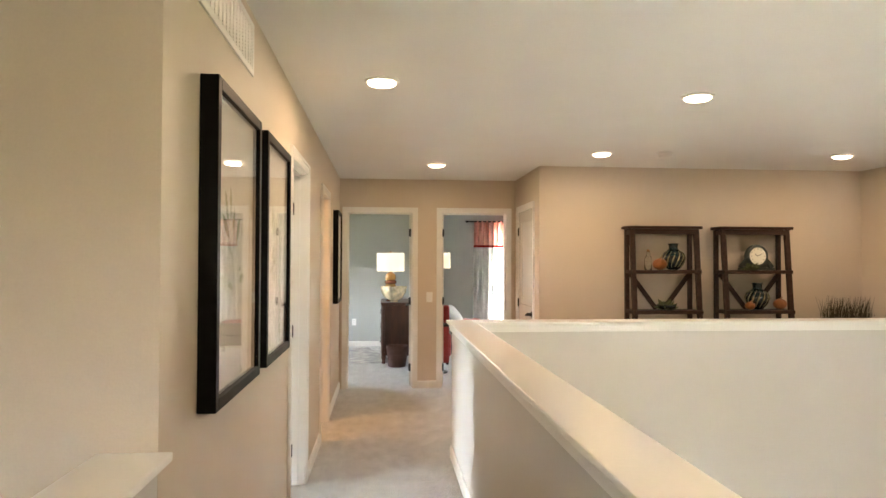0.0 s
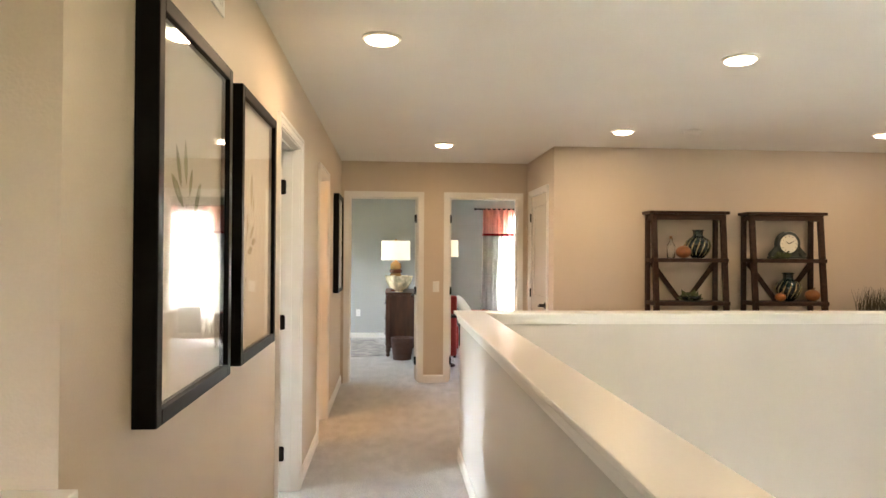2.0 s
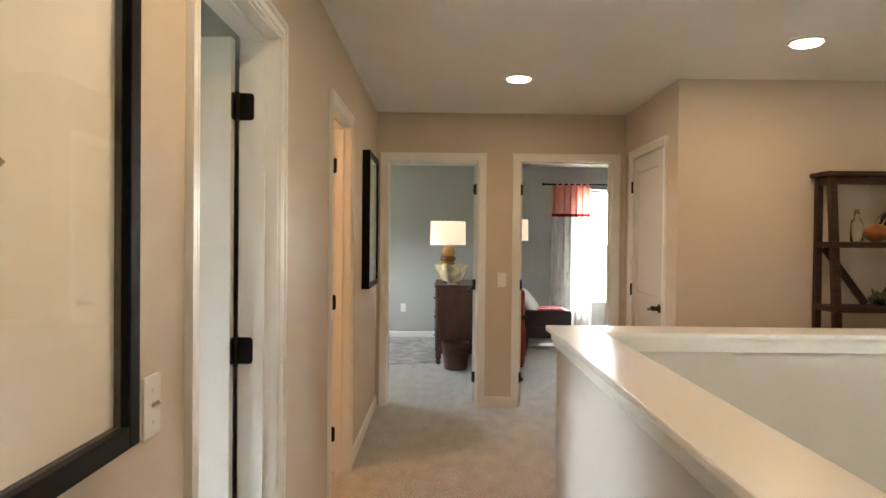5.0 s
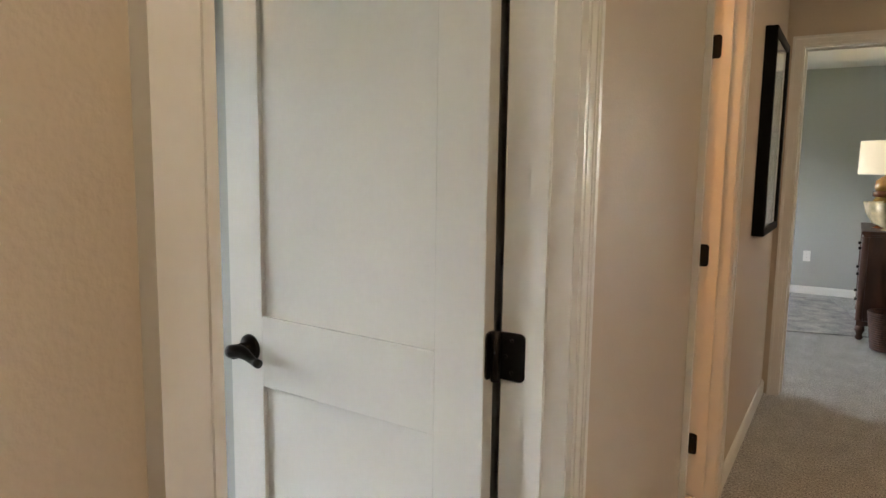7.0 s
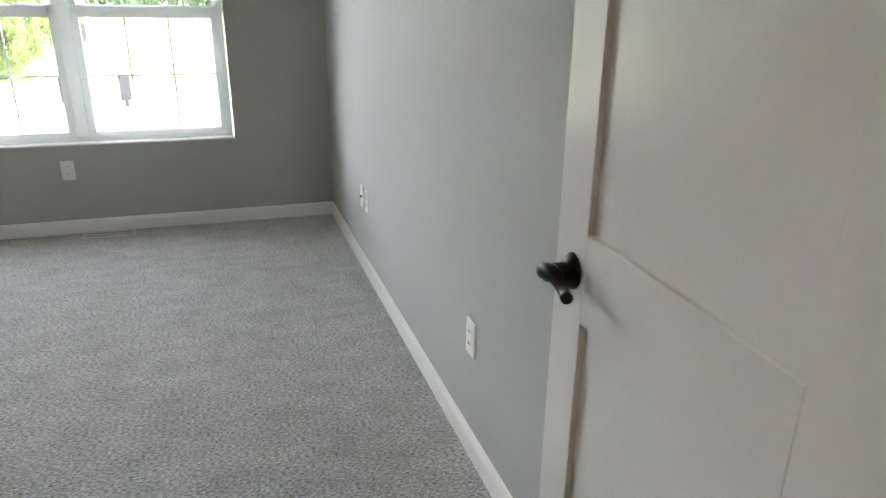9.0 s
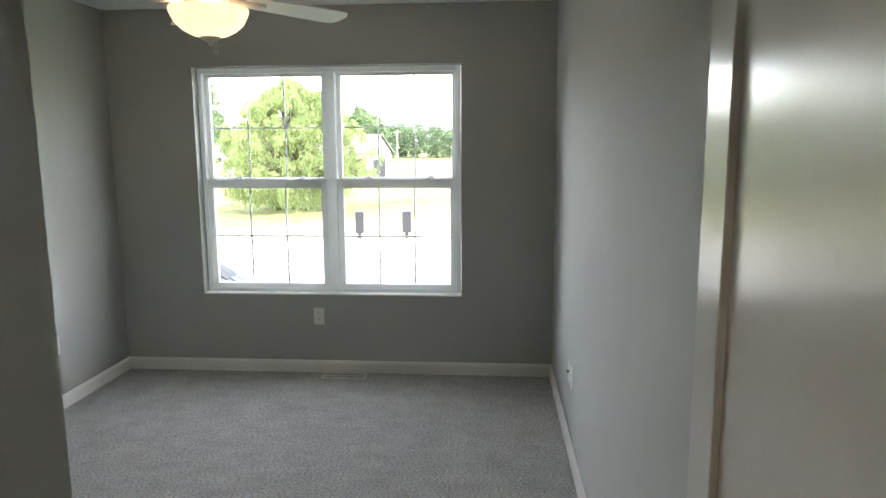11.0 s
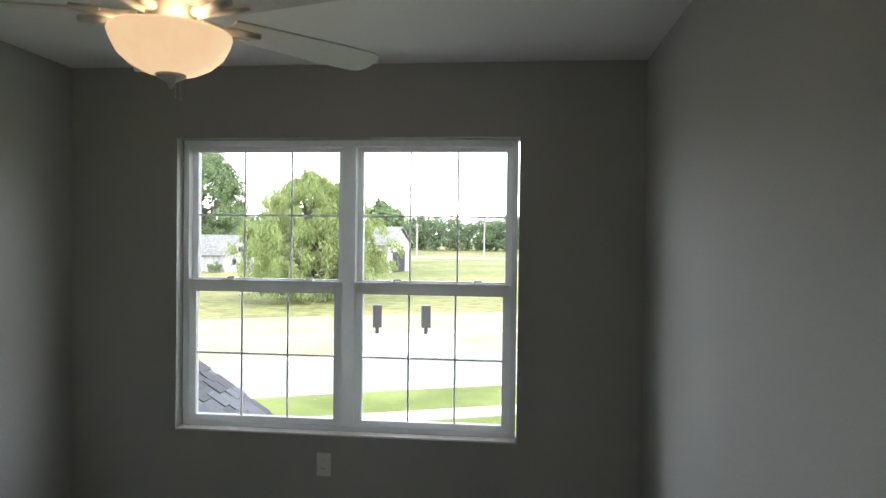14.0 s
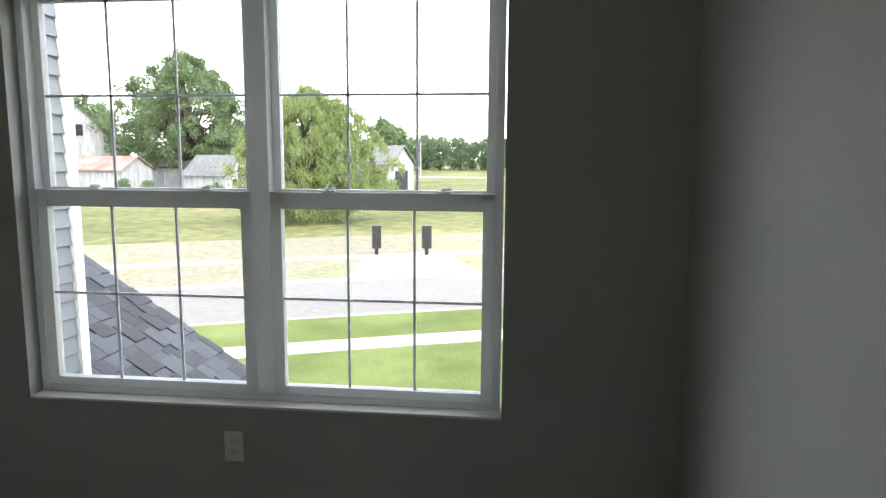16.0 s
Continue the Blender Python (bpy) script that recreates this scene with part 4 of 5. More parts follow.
bk = thing("wicker_basket", pose(0.705, 11.58, 0), "brown woven wicker waste basket on carpet", "basket")
for i in range(17):
    z = 0.012 + i * 0.0172
    r = 0.115 + 0.0021 * i
    bm = bmesh.new()
    pts = [((r + 0.004 * math.sin(k * math.pi + i * math.pi)) * math.cos(2 * math.pi * k / 36), (r + 0.004 * math.sin(k * math.pi / 1.0 + i * math.pi)) * math.sin(2 * math.pi * k / 36), z) for k in range(37)]
    part("wicker_band", tube(pts, 0.0092, 6), WICKER, bk, smooth=True)
part("lining", lathe([(0.112, 0.004), (0.112, 0.008), (0.143, 0.285), (0.139, 0.285), (0.108, 0.012)], 32), WICKER, bk)
rug = thing("area_rug", pose(-0.55, 12.55, 0.002), "grey patterned area rug on carpet", "rug")
part("rug", moved(boxes(((-1.25, -0.85, 0), (1.05, 0.9, 0.009)), bevel=0.003), pose(0, 0, 0, 0, 0, 14)), RUGM, rug)

# ---- far right room ----
ch = thing("armchair", pose(1.29, 12.05, 0), "red upholstered armchair beside a charcoal ottoman", "armchair")
part("seat", boxes(((-0.18, -0.36, 0.12), (0.19, 0.36, 0.44)), bevel=0.03, segments=3), RED, ch)
part("back", boxes(((-0.21, -0.38, 0.12), (-0.03, 0.38, 0.88)), bevel=0.04, segments=3), RED, ch)
for y, x1, z1 in ((-0.42, 0.155, 0.86), (0.40, 0.20, 0.62)):
    part("arm", boxes(((-0.18, y - 0.07, 0.04), (x1, y + 0.07, z1)), bevel=0.04, segments=3), RED, ch)
for x in (-0.14, 0.14):
    for y in (-0.32, 0.32):
        part("leg", lathe([(0.018, 0), (0.026, 0.12)], 14, centre=(x, y, 0)), DARKWOOD, ch, smooth=True)
pw = thing("pillow", pose(1.68, 13.08, 0.60, 52, 0, 75), "white patterned throw pillow lying on an ottoman", "pillow")
bm = bmesh.new()
bmesh.ops.create_uvsphere(bm, u_segments=24, v_segments=14, radius=1)
for vert in bm.verts:
    x, y, z = vert.co
    vert.co = (0.2 * math.copysign(abs(x) ** 0.6, x), 0.2 * math.copysign(abs(y) ** 0.6, y), 0.07 * z)
part("cushion", bm, LINEN, pw, smooth=True)
ot = thing("ottoman", pose(1.92, 13.08, 0), "charcoal upholstered ottoman bench with dark legs", "ottoman")
part("cushion", boxes(((-0.33, -0.28, 0.30), (0.27, 0.28, 0.51)), bevel=0.035, segments=3), CHARCOAL, ot)
part("base", boxes(((-0.32, -0.27, 0.16), (0.26, 0.27, 0.31)), bevel=0.01), CHARCOAL, ot)
for x in (-0.30, 0.25):
    for y in (-0.22, 0.22):
        part("leg", lathe([(0.018, 0), (0.022, 0.06), (0.03, 0.17)], 14, centre=(x, y, 0)), DARKWOOD, ot, smooth=True)
th = thing("throw_blanket", pose(1.93, 13.02, 0.512), "crumpled red throw blanket on an ottoman", "blanket")
bm = bmesh.new()
bmesh.ops.create_grid(bm, x_segments=26, y_segments=18, size=1)
for vert in bm.verts:
    x, y, z = vert.co
    vert.co = (x * 0.17, y * 0.20, 0.025 + 0.03 * noise.noise((x * 2.2, y * 2.2, 1)) + 0.012 * noise.noise((x * 6, y * 6, 3)) - 0.02 * (x * x + y * y) / 2)
bmesh.ops.solidify(bm, geom=list(bm.faces), thickness=0.012)
part("cloth", bm, RED, th, smooth=True)
tb = thing("side_table", pose(1.25, 11.05, 0), "dark wooden side table beside a wall", "side table")
part("top", lathe([(0.155, 0.62), (0.16, 0.626), (0.16, 0.642), (0.155, 0.648)], 40), DARKWOOD, tb, smooth=True)
part("pedestal", lathe([(0.12, 0), (0.12, 0.02), (0.04, 0.05), (0.022, 0.2), (0.03, 0.4), (0.025, 0.62)], 24), DARKWOOD, tb, smooth=True)
l2 = thing("buffet_lamp", pose(1.25, 11.05, 0.649), "slender lamp with a cream shade, lit", "table lamp")
part("stem", lathe([(0.06, 0), (0.062, 0.01), (0.02, 0.03), (0.013, 0.2), (0.022, 0.4), (0.011, 0.5), (0.010, 0.75)], 20), GOLD, l2, smooth=True)
part("shade", lathe([(0.150, 0.74), (0.152, 0.742), (0.150, 0.945), (0.148, 0.948), (0.146, 0.94), (0.147, 0.745)], 40), SHADE, l2, "lit cream shade", smooth=True)
lamp("bulb", "POINT", (1.25, 11.05, 0.649 + 0.84), TABLE * 0.7, (1.0, 0.72, 0.42), 0.03)


def curtain(x0, x1, label):
    c = thing("curtain", pose(0, 13.85, 0), label, "curtain", "window curtains")
    for name, z0, z1, mat, lab in (("lower_panel", 0.03, 1.735, LINEN, "pale grey linen panel"), ("ribbon", 1.735, 1.775, REDBAND, "red ribbon trim"), ("upper_band", 1.775, 2.20, CORAL, "coral upper band")):
        bm = bmesh.new()
        n = 90
        rows = []
        for k in range(9):
            z = z0 + (z1 - z0) * k / 8
            flare = 1 + 0.10 * (1 - z / 2.2)
            row = []
            for i in range(n):
                t = i / (n - 1)
                x = (x0 + x1) / 2 + (t - 0.5) * (x1 - x0) * flare
                row.append(bm.verts.new((x, 0.022 * math.sin(t * 2 * math.pi * 6.5 + 0.4 * math.sin(z * 2)) + 0.010 * math.sin(t * 37 + z), z)))
            rows.append(row)
        for p, q in zip(rows, rows[1:]):
            for i in range(n - 1):
                bm.faces.new((p[i], p[i + 1], q[i + 1], q[i]))
        bmesh.ops.solidify(bm, geom=list(bm.faces), thickness=0.004)
        part(name, bm, mat, c, lab, smooth=True)


curtain(2.10, 2.64, "pale grey curtain with a coral top band")
curtain(3.05, 3.60, "pale grey curtain with a coral top band")
rod = thing("curtain_rod", pose(0, 13.85, 2.19), "dark metal curtain rod above a window", "curtain rod")
part("rod", tube([(1.98, 0, 0), (3.72, 0, 0)], 0.010, 12), BLACK, rod, smooth=True)
for x in (1.97, 3.73):
    part("finial", lathe([(0.006, -0.02), (0.022, -0.01), (0.022, 0.01), (0.006, 0.02)], 16, centre=(x, 0, 0)), BLACK, rod, smooth=True)
for x in (2.06, 3.64):
    part("bracket", boxes(((x - 0.008, 0, -0.012), (x + 0.008, 0.08, 0.004))), BLACK, rod)
w2 = thing("window_2", pose(0, 13.93, 0), "white vinyl double-hung window between curtains", "window", kind="structure")
for lo, hi in (((2.50, 0.06, 0.52), (2.55, 0.13, 2.13)), ((3.25, 0.06, 0.52), (3.30, 0.13, 2.13)), ((2.55, 0.06, 0.52), (3.25, 0.13, 0.57)), ((2.55, 0.06, 2.08), (3.25, 0.13, 2.13)), ((2.55, 0.07, 1.30), (3.25, 0.12, 1.34))):
    part("window_frame", boxes((lo, hi), bevel=0.003), VINYL, w2)
pn = part("pane", boxes(((2.55, 0.094, 0.57), (3.25, 0.098, 2.08))), WINGLASS, w2)
pn.visible_shadow = False

# ---- outdoors: own house ----
SIDING = material("grey_vinyl_siding", (0.135, 0.145, 0.155), 0.55, grain=0.06, scale=40, vary=0.06)
SHINGLE = material("charcoal_shingle", (0.050, 0.054, 0.063), 0.9, grain=0.5, scale=110, bump=1.5, vary=0.30, stain=0.15, stain_scale=6)
wing = thing("house_wing", pose(0, 0, 0), "grey sided wing of the house with white corner trim", "house")
part("wall", boxes(((-5.585, 0.5, -3.0), (-4.44, 3.628, 4.6))), SIDING, wing)
part("corner_board", boxes(((-5.612, 3.575, -3.0), (-5.54, 3.660, 4.6)), ((-5.612, 3.49, -3.0), (-5.586, 3.575, 4.6)), bevel=0.003), TRIM, wing, "white corner board")
bm = bmesh.new()
ring = [(0.0, 0.0), (0.016, 0.0), (0.018, 0.004), (0.002, 0.108), (0.0, 0.108)]
a_ = [bm.verts.new((-5.538, y, z)) for y, z in ring]
b_ = [bm.verts.new((-4.445, y, z)) for y, z in ring]
for i in range(5):
    bm.faces.new((a_[i], a_[(i + 1) % 5], b_[(i + 1) % 5], b_[i]))
bm.faces.new(a_)
bm.faces.new(b_)
lap = mesh_of("siding_board", bm, SIDING)
for i in range(70):
    ob = new("siding_board", lap)
    ob.parent = wing
    ob.location = (0, 3.628, -3.0 + i * 0.104)

SL = 0.656
ang = math.atan(SL)
pr = thing("porch_roof", pose(0, 0, 0), "charcoal shingled lower roof in front of the house", "roof")
yr, ye = 1.2, 6.1
zr = -0.096 - SL * (yr - 3.81)
bm = bmesh.new()
for x0, x1 in ((-7.0, -4.44),):
    for ya, yb in ((yr, ye), (yr, 2 * yr - ye)):
        za, zb = zr, zr - SL * (ye - yr)
        vs = [bm.verts.new(p) for p in ((x0, ya, za), (x1, ya, za), (x1, yb, zb), (x0, yb, zb), (x0, ya, za - 0.14), (x1, ya, za - 0.14), (x1, yb, zb - 0.14), (x0, yb, zb - 0.14))]
        for f in ((0, 1, 2, 3), (4, 7, 6, 5), (0, 4, 5, 1), (1, 5, 6, 2), (2, 6, 7, 3), (3, 7, 4, 0)):
            bm.faces.new([vs[i] for i in f])
part("roof_deck", bm, SHINGLE, pr)
part("gable_wall", boxes(((-6.8, yr - 4.4, -3.0), (-5.62, ye - 0.5, zr - SL * (ye - yr) - 0.1))), SIDING, pr)
rnd = random.Random(11)
shapes = []
for wdt in (0.09, 0.13, 0.20, 0.16):
    bm = boxes(((0, 0, 0), (wdt - 0.006, 0.20, 0.014)))
    for vert in bm.verts:
        if vert.co.y < 0.01:
            vert.co.z += 0.004
    shapes.append((wdt, mesh_of("shingle", bm, SHINGLE)))
row, yy = 0, 5.0
while yy > 2.2:
    x = -7.02
    first = row % 2
    while x < -5.35:
        wdt, me = shapes[0] if first else rnd.choice(shapes[1:])
        first = 0
        ob = new("shingle", me)
        ob.parent = pr
        ob.matrix_basis = Matrix.Translation((x + wdt, yy + 0.14 * math.cos(ang), -0.096 - SL * (yy + 0.14 * math.cos(ang) - 3.81) + rnd.choice((0.004, 0.016)))) @ pose(0, 0, 0, -math.degrees(ang), 0, 0) @ pose(0, 0, 0, 0, 0, 180)
        x += wdt
    yy -= 0.14 * math.cos(ang)
    row += 1

# ---- outdoors: ground, street ----
LAWN = material("mown_lawn", (0.100, 0.128, 0.036), 0.95, grain=0.3, scale=22, stain=0.25, stain_scale=0.5, second=(0.125, 0.15, 0.052), bump=1, spec=0.1)
CONCRETE = material("pale_concrete", (0.33, 0.315, 0.29), 0.85, grain=0.12, scale=30, stain=0.12, stain_scale=0.8)
ASPHALT = material("sunlit_new_street", (0.195, 0.188, 0.176), 1.0, spec=0.1, grain=0.2, scale=40, stain=0.2, stain_scale=0.25, stretch=(0.4, 0.1, 1))
DIRT = material("bare_dirt", (0.23, 0.195, 0.155), 0.95, grain=0.35, scale=4, stain=0.25, stain_scale=0.35, second=(0.13, 0.135, 0.06))


def street_x(b, y):
    return b - 0.42 * (y - 1) + 0.004 * (y - 1) ** 2


def ribbon(name, b0, b1, z0, z1, mat, label, category, ya=-70, yb=50):
    """A long slab that follows the street's curve, between the offsets b0 and b1."""
    bm = bmesh.new()
    rows = []
    for i in range(61):
        y = ya + (yb - ya) * i / 60
        xa, xb = street_x(b0, y), (b1(y) if callable(b1) else street_x(b1, y))
        rows.append([bm.verts.new(p) for p in ((xa, y, z1), (xb, y, z1), (xb, y, z0), (xa, y, z0))])
    for p, q in zip(rows, rows[1:]):
        for i in range(4):
            bm.faces.new((p[i], p[(i + 1) % 4], q[(i + 1) % 4], q[i]))
    bm.faces.new(rows[0])
    bm.faces.new(rows[-1])
    return structure(name, bm, mat, label, category)


ribbon("lawn", -19.55, lambda y: max(-4.45, street_x(-10, y)), -3.1, -2.9, LAWN, "bright green mown front lawn", "lawn")
ribbon("pavement", -16.95, -15.95, -3.0, -2.885, CONCRETE, "pale concrete sidewalk across a lawn", "sidewalk")
ribbon("kerb", -19.75, -19.56, -3.1, -2.89, CONCRETE, "pale concrete kerb", "kerb")
ribbon("road", -25.85, -19.76, -3.1, -2.995, ASPHALT, "pale grey residential street", "street")
ribbon("kerb", -26.05, -25.86, -3.1, -2.89, CONCRETE, "pale concrete kerb", "kerb")
ribbon("ground_verge", -31.2, -26.06, -3.1, -2.9, DIRT, "bare dirt verge with sparse grass", "ground")
ribbon("pavement", -32.2, -31.21, -3.1, -2.885, CONCRETE, "pale concrete sidewalk beyond a street", "sidewalk")
ribbon("ground_dirt", -40.5, -32.21, -3.1, -2.9, DIRT, "bare graded dirt with weeds", "ground")
bm = bmesh.new()
dv = [(-26.1, 0.0), (-26.6, 5.0), (-31.9, 3.2), (-31.5, -0.6)]
tp = [bm.verts.new((x, y, -2.880)) for x, y in dv]
bt = [bm.verts.new((x, y, -3.05)) for x, y in dv]
bm.faces.new(tp)
bm.faces.new(bt)
for i in range(4):
    bm.faces.new((tp[i], tp[(i + 1) % 4], bt[(i + 1) % 4], bt[i]))
structure("driveway", bm, CONCRETE, "pale concrete driveway apron", "driveway")
structure("road_far", boxes(((-166, -300, -2.99), (-158, 300, -2.965))), CONCRETE, "pale country road across fields", "road")

# mailbox units
GUNMETAL = material("dark_painted_metal", (0.014, 0.014, 0.015), 0.5, metal=0.3, grain=0.2)
for k, (x, y) in enumerate(((-31.6, -0.15), (-31.9, 2.10))):
    mb = thing("mailbox_unit", pose(x, y, -2.9, 0, 0, 15), "dark metal cluster mailbox on a pedestal", "mailbox", "cluster mailboxes")
    part("cabinet", boxes(((-0.22, -0.20, 0.32), (0.22, 0.20, 1.35)), bevel=0.015), GUNMETAL, mb)
    part("pedestal", boxes(((-0.08, -0.08, 0.0), (0.08, 0.08, 0.34)), bevel=0.01), GUNMETAL, mb)
    for i in range(4):
        for j in (-1, 1):
            part("mail_door", boxes(((0.219, j * 0.095 - 0.085, 0.40 + i * 0.225), (0.228, j * 0.095 + 0.085, 0.60 + i * 0.225)), bevel=0.003), GUNMETAL, mb)

# ---- outdoors: farm buildings ----
OLDWHITE = material("weathered_white_boards", (0.30, 0.30, 0.295), 0.85, grain=0.35, scale=2.5, stain=0.3, stain_scale=0.8, stretch=(3, 3, 0.25))
OLDGREY = material("weathered_grey_shingles", (0.13, 0.13, 0.125), 0.9, grain=0.35, scale=3, stain=0.25, stain_scale=0.5)
RUSTY = material("rusty_tin_roof", (0.19, 0.085, 0.06), 0.7, grain=0.3, scale=2, second=(0.24, 0.20, 0.18), stain_scale=0.6)
# Near-black colour for the shade inside farm doorways.
INTERIOR_SHADE = material("interior_shade", (0.012, 0.012, 0.012), 0.9)


def farm_building(name, centre, lx, ly, eave, ridge, roof, label, openings=(), rot=0):
    """A gabled building with its ridge along local y. openings: dark sheets as (face, a0, a1, z0, z1)."""
    b = thing(name, pose(centre[0], centre[1], -3.0, 0, 0, rot), label, "farm building")
    bm = bmesh.new()
    prof = [(-lx / 2, 0), (-lx / 2, eave), (0, ridge), (lx / 2, eave), (lx / 2, 0)]
    f0 = [bm.verts.new((x, -ly / 2, z)) for x, z in prof]
    f1 = [bm.verts.new((x, ly / 2, z)) for x, z in prof]
    bm.faces.new(f0)
    bm.faces.new(f1)
    for i in range(5):
        bm.faces.new((f0[i], f0[(i + 1) % 5], f1[(i + 1) % 5], f1[i]))
    part("wall", bm, OLDWHITE, b)
    n = int(ly / 0.6)
    for i in range(n):
        y = -ly / 2 + (i + 0.5) * ly / n
        part("batten", boxes(((lx / 2, y - 0.05, 0), (lx / 2 + 0.03, y + 0.05, eave))), OLDWHITE, b)
    s = (ridge - eave) / (lx / 2)
    for k in (-1, 1):
        bm = bmesh.new()
        o = 0.35
        pts = [(0, ridge + 0.02), (k * (lx / 2 + o), eave - s * o + 0.02)]
        vs = [bm.verts.new((x, y, z + dz)) for dz in (0, 0.14) for x, z in pts for y in (-ly / 2 - o, ly / 2 + o)]
        for f in ((0, 1, 3, 2), (4, 6, 7, 5), (0, 4, 5, 1), (2, 3, 7, 6), (0, 2, 6, 4), (1, 5, 7, 3)):
            bm.faces.new([vs[i] for i in f])
        part("roof", bm, roof, b)
    # Thin dark sheets on the solid walls stand for the shade within.
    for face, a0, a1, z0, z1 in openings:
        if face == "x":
            part("opening", boxes(((lx / 2 - 0.05, a0, z0), (lx / 2 + 0.045, a1, z1))), INTERIOR_SHADE, b, "dark sheet in place of a shaded doorway")
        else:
            part("opening", boxes(((a0, ly / 2 - 0.05, z0), (a1, ly / 2 + 0.045, z1))), INTERIOR_SHADE, b, "dark sheet in place of a shaded gap")
    return b


farm_building("shed", (-86.0, -32.5), 5.5, 6.8, 2.3, 4.6, OLDGREY, "small white weathered shed with a grey roof", [("y", -0.5, 0.3, 2.6, 3.2), ("y", 0.7, 1.4, 0.9, 1.7)], -18)
farm_building("barn", (-92.0, -13.6), 8.5, 9.0, 3.7, 6.0, OLDGREY, "dilapidated white barn with dark sheets for shaded doorways", [("x", 0.6, 3.9, 0, 2.9), ("y", -1.8, 2.6, 0, 2.8)], -12)
farm_building("lean_to", (-88.5, -18.2), 3.0, 4.0, 1.4, 2.2, OLDGREY, "low ruined lean-to beside a barn")
farm_building("big_barn", (-96.0, -61.0), 10.5, 12.0, 6.5, 11.6, OLDGREY, "tall white weathered gable barn", [("y", -0.7, 0.7, 7.4, 9.0)], -38)
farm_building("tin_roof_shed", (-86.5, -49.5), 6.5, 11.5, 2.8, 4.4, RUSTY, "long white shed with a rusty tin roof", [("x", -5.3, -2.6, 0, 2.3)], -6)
farm_building("grey_roof_house", (-101.0, -44.0), 8.0, 9.0, 3.0, 5.0, OLDGREY, "white outbuilding behind a shed", [("y", 0.5, 1.3, 1.0, 2.0)])

POLE = material("weathered_pole", (0.30, 0.28, 0.25), 0.9, grain=0.3, scale=5)
for x, y, h in ((-165, -17.5, 8.5), (-168, -1.0, 9.0)):
    p = thing("utility_pole", pose(x, y, -3), "weathered wooden utility pole beside a road", "utility pole", "utility poles")
    part("pole", tube([(0, 0, 0), (0, 0, h)], [0.17, 0.11], 10), POLE, p)
    part("crossarm", boxes(((-0.06, -0.9, h - 0.7), (0.06, 0.9, h - 0.55))), POLE, p)

# ---- outdoors: trees ----
BARK = material("tree_bark", (0.10, 0.08, 0.06), 0.95, grain=0.4, scale=8, bump=1)


def leaf_material(name, color, second):
    m = material(name, color, 0.6, grain=0.2, scale=3)
    nt = m.node_tree
    b = nt.nodes["Principled BSDF"]
    geo = nt.nodes.new("ShaderNodeNewGeometry")
    mx = nt.nodes.new("ShaderNodeMix")
    mx.data_type = "RGBA"
    mx.inputs[6].default_value, mx.inputs[7].default_value = (*color, 1), (*second, 1)
    nt.links.new(geo.outputs["Random Per Island"], mx.inputs[0])
    nt.links.new(mx.outputs[2], b.inputs["Base Color"])
    tr = nt.nodes.new("ShaderNodeBsdfTranslucent")
    nt.links.new(mx.outputs[2], tr.inputs["Color"])
    ms = nt.nodes.new("ShaderNodeMixShader")
    ms.inputs[0].default_value = 0.5
    nt.links.new(b.outputs[0], ms.inputs[1])
    nt.links.new(tr.outputs[0], ms.inputs[2])
    nt.links.new(ms.outputs[0], nt.nodes["Material Output"].inputs[0])
    return m


WILLOW = leaf_material("willow_leaf", (0.150, 0.200, 0.060), (0.25, 0.30, 0.12))
MAPLE = leaf_material("dark_green_leaf", (0.085, 0.135, 0.060), (0.19, 0.245, 0.12))
WOODS = leaf_material("far_green_leaf", (0.08, 0.12, 0.06), (0.14, 0.19, 0.10))


def leaves(centres, radii, per, size, seed, droop=0.0):
    """Leaf cards in clumps about the given centres."""
    r = np.random.RandomState(seed)
    n = len(centres) * per
    c = np.repeat(np.array(centres), per, 0)
    d = r.normal(size=(n, 3))
    d /= np.linalg.norm(d, axis=1)[:, None]
    rad = np.repeat(np.array(radii), per)
    p = c + d * (rad * r.uniform(0.35, 1.0, n))[:, None]
    if droop:
        p[:, 2] -= r.exponential(droop, n) * 0.6
    u = r.normal(size=(n, 3))
    u /= np.linalg.norm(u, axis=1)[:, None]
    w = r.normal(size=(n, 3))
    if droop:
        u = u * 0.4 + np.array([0, 0, -1.0])
        u /= np.linalg.norm(u, axis=1)[:, None]
    w -= (w * u).sum(1)[:, None] * u
    w /= np.linalg.norm(w, axis=1)[:, None]
    s = (size * r.uniform(0.6, 1.3, n))[:, None]
    k = 0.35 if droop else 0.55
    vs = np.stack([p - u * s, p + w * s * k, p + u * s, p - w * s * k], 1).reshape(-1, 3)
    return vs, np.arange(n * 4).reshape(-1, 4)


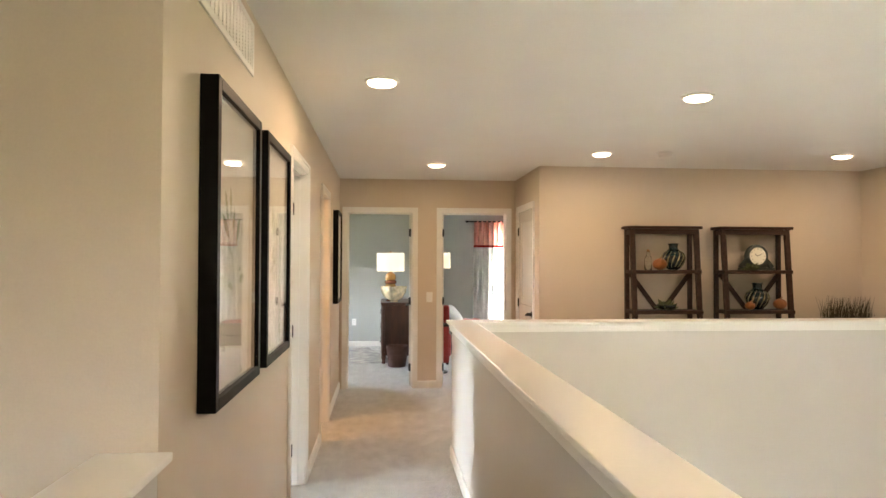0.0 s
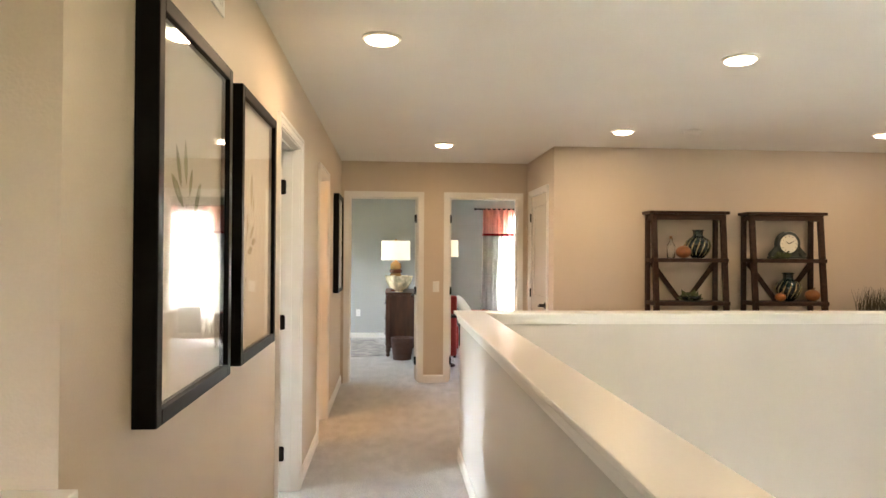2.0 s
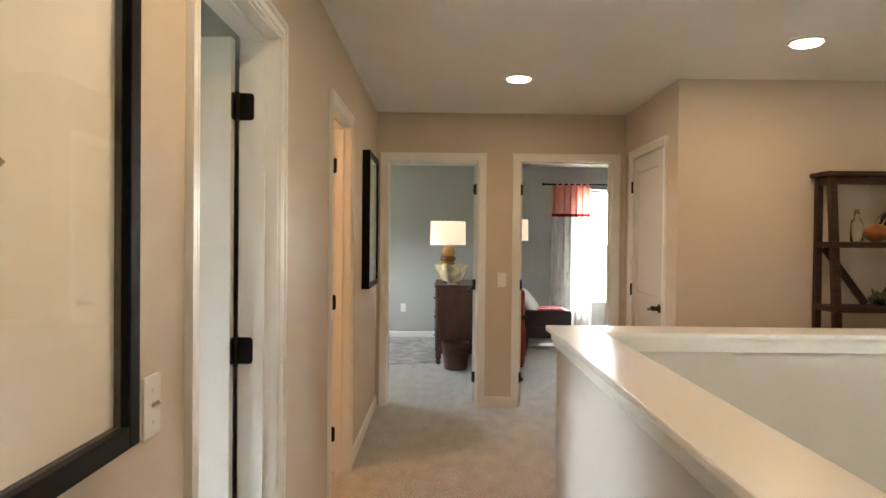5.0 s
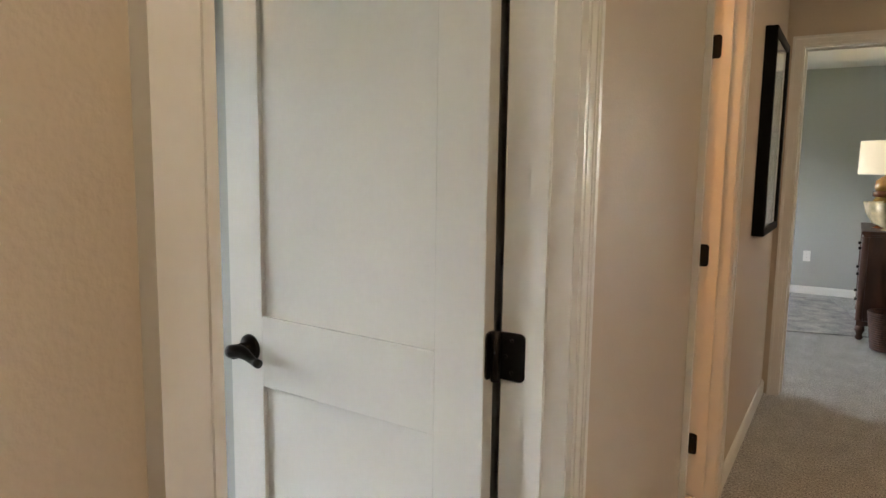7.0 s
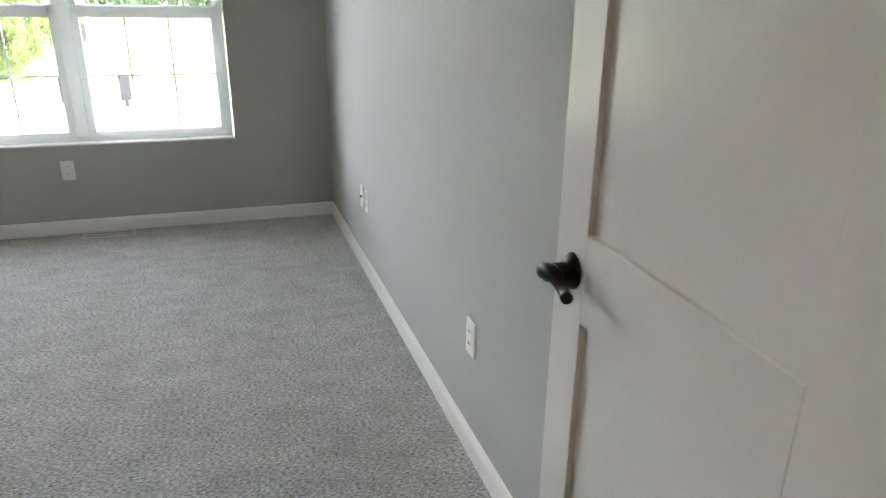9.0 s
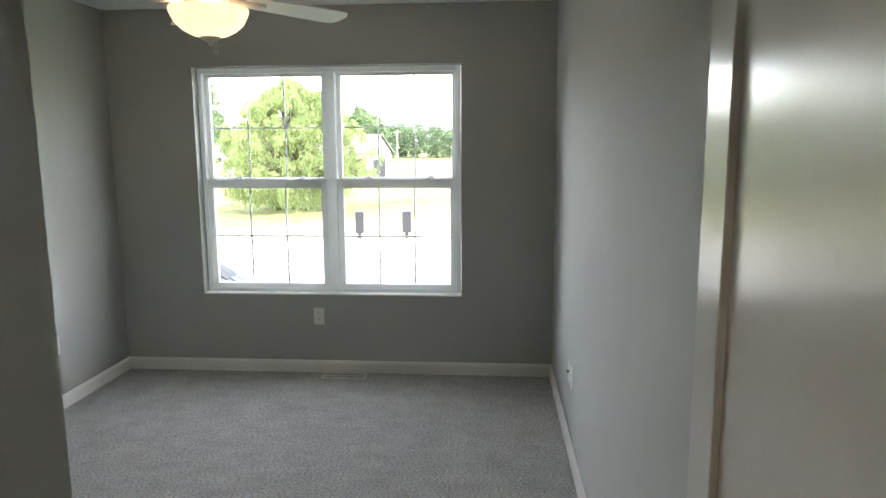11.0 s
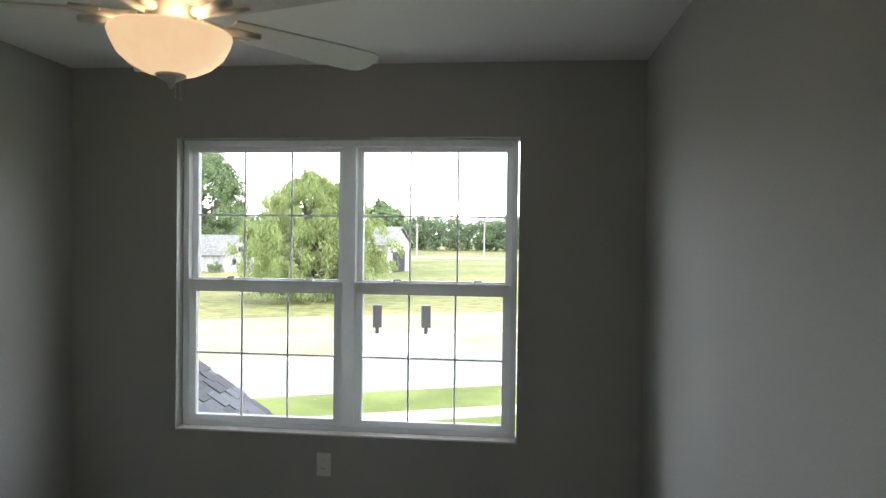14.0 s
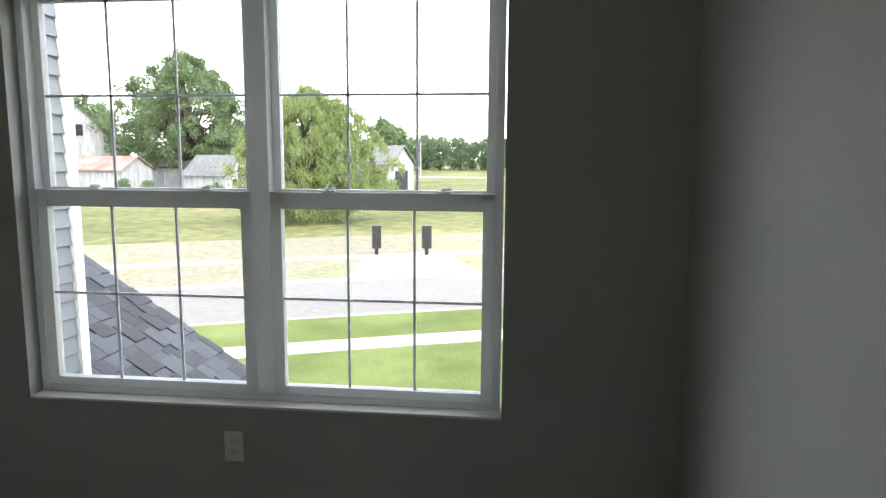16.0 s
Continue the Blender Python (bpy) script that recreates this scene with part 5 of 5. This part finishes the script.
def tree(name, x, y, height, width, trunk_r, clumps, per, size, mat, label, seed, low=0.2, droop=0.0, clump_r=0.16):
    t = thing(name, pose(x, y, -3.0), label, "tree")
    rnd = random.Random(seed)
    bm = tube([(0, 0, 0), (0.1, 0.05, height * 0.18), (-0.1, 0.1, height * 0.4), (0.1, 0, height * 0.75)], [trunk_r * 1.3, trunk_r, trunk_r * 0.75, trunk_r * 0.25], 10)
    cs, rs = [], []
    for i in range(clumps):
        a = rnd.uniform(0, 6.283)
        zt = low + (1 - low) * rnd.random() ** 0.8
        body = math.sin(math.pi * min(1, (zt - low * 0.6) / (1 - low * 0.6)) ** 0.75) ** 0.6
        rr = width / 2 * body * (rnd.uniform(0.35, 1.0) ** 0.5) * (1 + 0.22 * math.sin(3 * a + seed) + 0.12 * math.sin(7 * a + 5 * zt))
        c = (rr * 0.9 * math.cos(a), rr * 0.9 * math.sin(a), height * zt * (0.95 + 0.05 * math.sin(5 * a)))
        cs.append(c)
        rs.append(width * clump_r * rnd.uniform(0.5, 1.1))
        if i % 3 == 0:
            z0 = height * rnd.uniform(0.15, 0.45)
            tube([(0, 0, z0), (c[0] * 0.5, c[1] * 0.5, (z0 + c[2]) / 2 + 0.3), c], [trunk_r * 0.35, trunk_r * 0.2, trunk_r * 0.06], 5, bm)
    part("trunk", bm, BARK, t, smooth=True)
    vs, fs = leaves(cs, rs, per, size, seed, droop)
    me = bpy.data.meshes.new("crown")
    me.from_pydata(vs.tolist(), [], fs.tolist())
    me.materials.append(mat)
    ob = new("crown", me)
    ob.parent = t
    return t


tree("willow_tree", -47.6, -8.3, 9.2, 11.0, 0.15, 700, 130, 0.105, WILLOW, "bushy yellow-green willow tree in a field", 3, low=0.05, droop=0.3, clump_r=0.050)
tree("maple_tree", -99, -43.5, 19.5, 22, 0.32, 460, 170, 0.18, MAPLE, "large dark green shade tree behind a shed", 5, low=0.20, clump_r=0.062)
tree("field_tree", -118, -17.0, 11, 11, 0.3, 60, 90, 0.36, MAPLE, "dark green tree behind a barn", 7, low=0.15, clump_r=0.13)
tree("field_tree", -125, -60, 16, 16, 0.4, 90, 90, 0.42, MAPLE, "dark green tree behind farm buildings", 9, low=0.1, clump_r=0.14)
tree("field_tree", -120, -74, 15, 18, 0.4, 90, 90, 0.42, MAPLE, "dark green tree beside a tall barn", 10, low=0.1, clump_r=0.14)
tree("field_tree", -128, -38, 10, 14, 0.3, 60, 90, 0.42, MAPLE, "dark green tree at a farm's edge", 15, low=0.1, clump_r=0.15)
for k, (x, y, h) in enumerate(((-82.5, -43.5, 1.6), (-82, -40.0, 1.4), (-81.5, -31.0, 1.2))):
    tree("bush", x, y, h, h * 1.5, 0.04, 14, 60, 0.12, MAPLE, "low green bush beside a shed", 20 + k, low=0.1, clump_r=0.25)
rnd = random.Random(77)
cs, rs = [], []
for i in range(2000):
    y = rnd.uniform(-120, 45)
    x = -250 - rnd.uniform(0, 40)
    h = 13.5 + 3 * noise.noise((y * 0.05, 0, 0)) + 2 * noise.noise((y * 0.2, 3, 0))
    cs.append((x, y, -3 + rnd.uniform(0.08, 0.9) * h))
    rs.append(rnd.uniform(1.2, 2.4))
vs, fs = leaves(cs, rs, 45, 0.5, 21)
me = bpy.data.meshes.new("far_woods")
me.from_pydata(vs.tolist(), [], fs.tolist())
me.materials.append(WOODS)
tagged(new("far_woods", me), "distant green tree line across fields", "woods", kind="stuff")
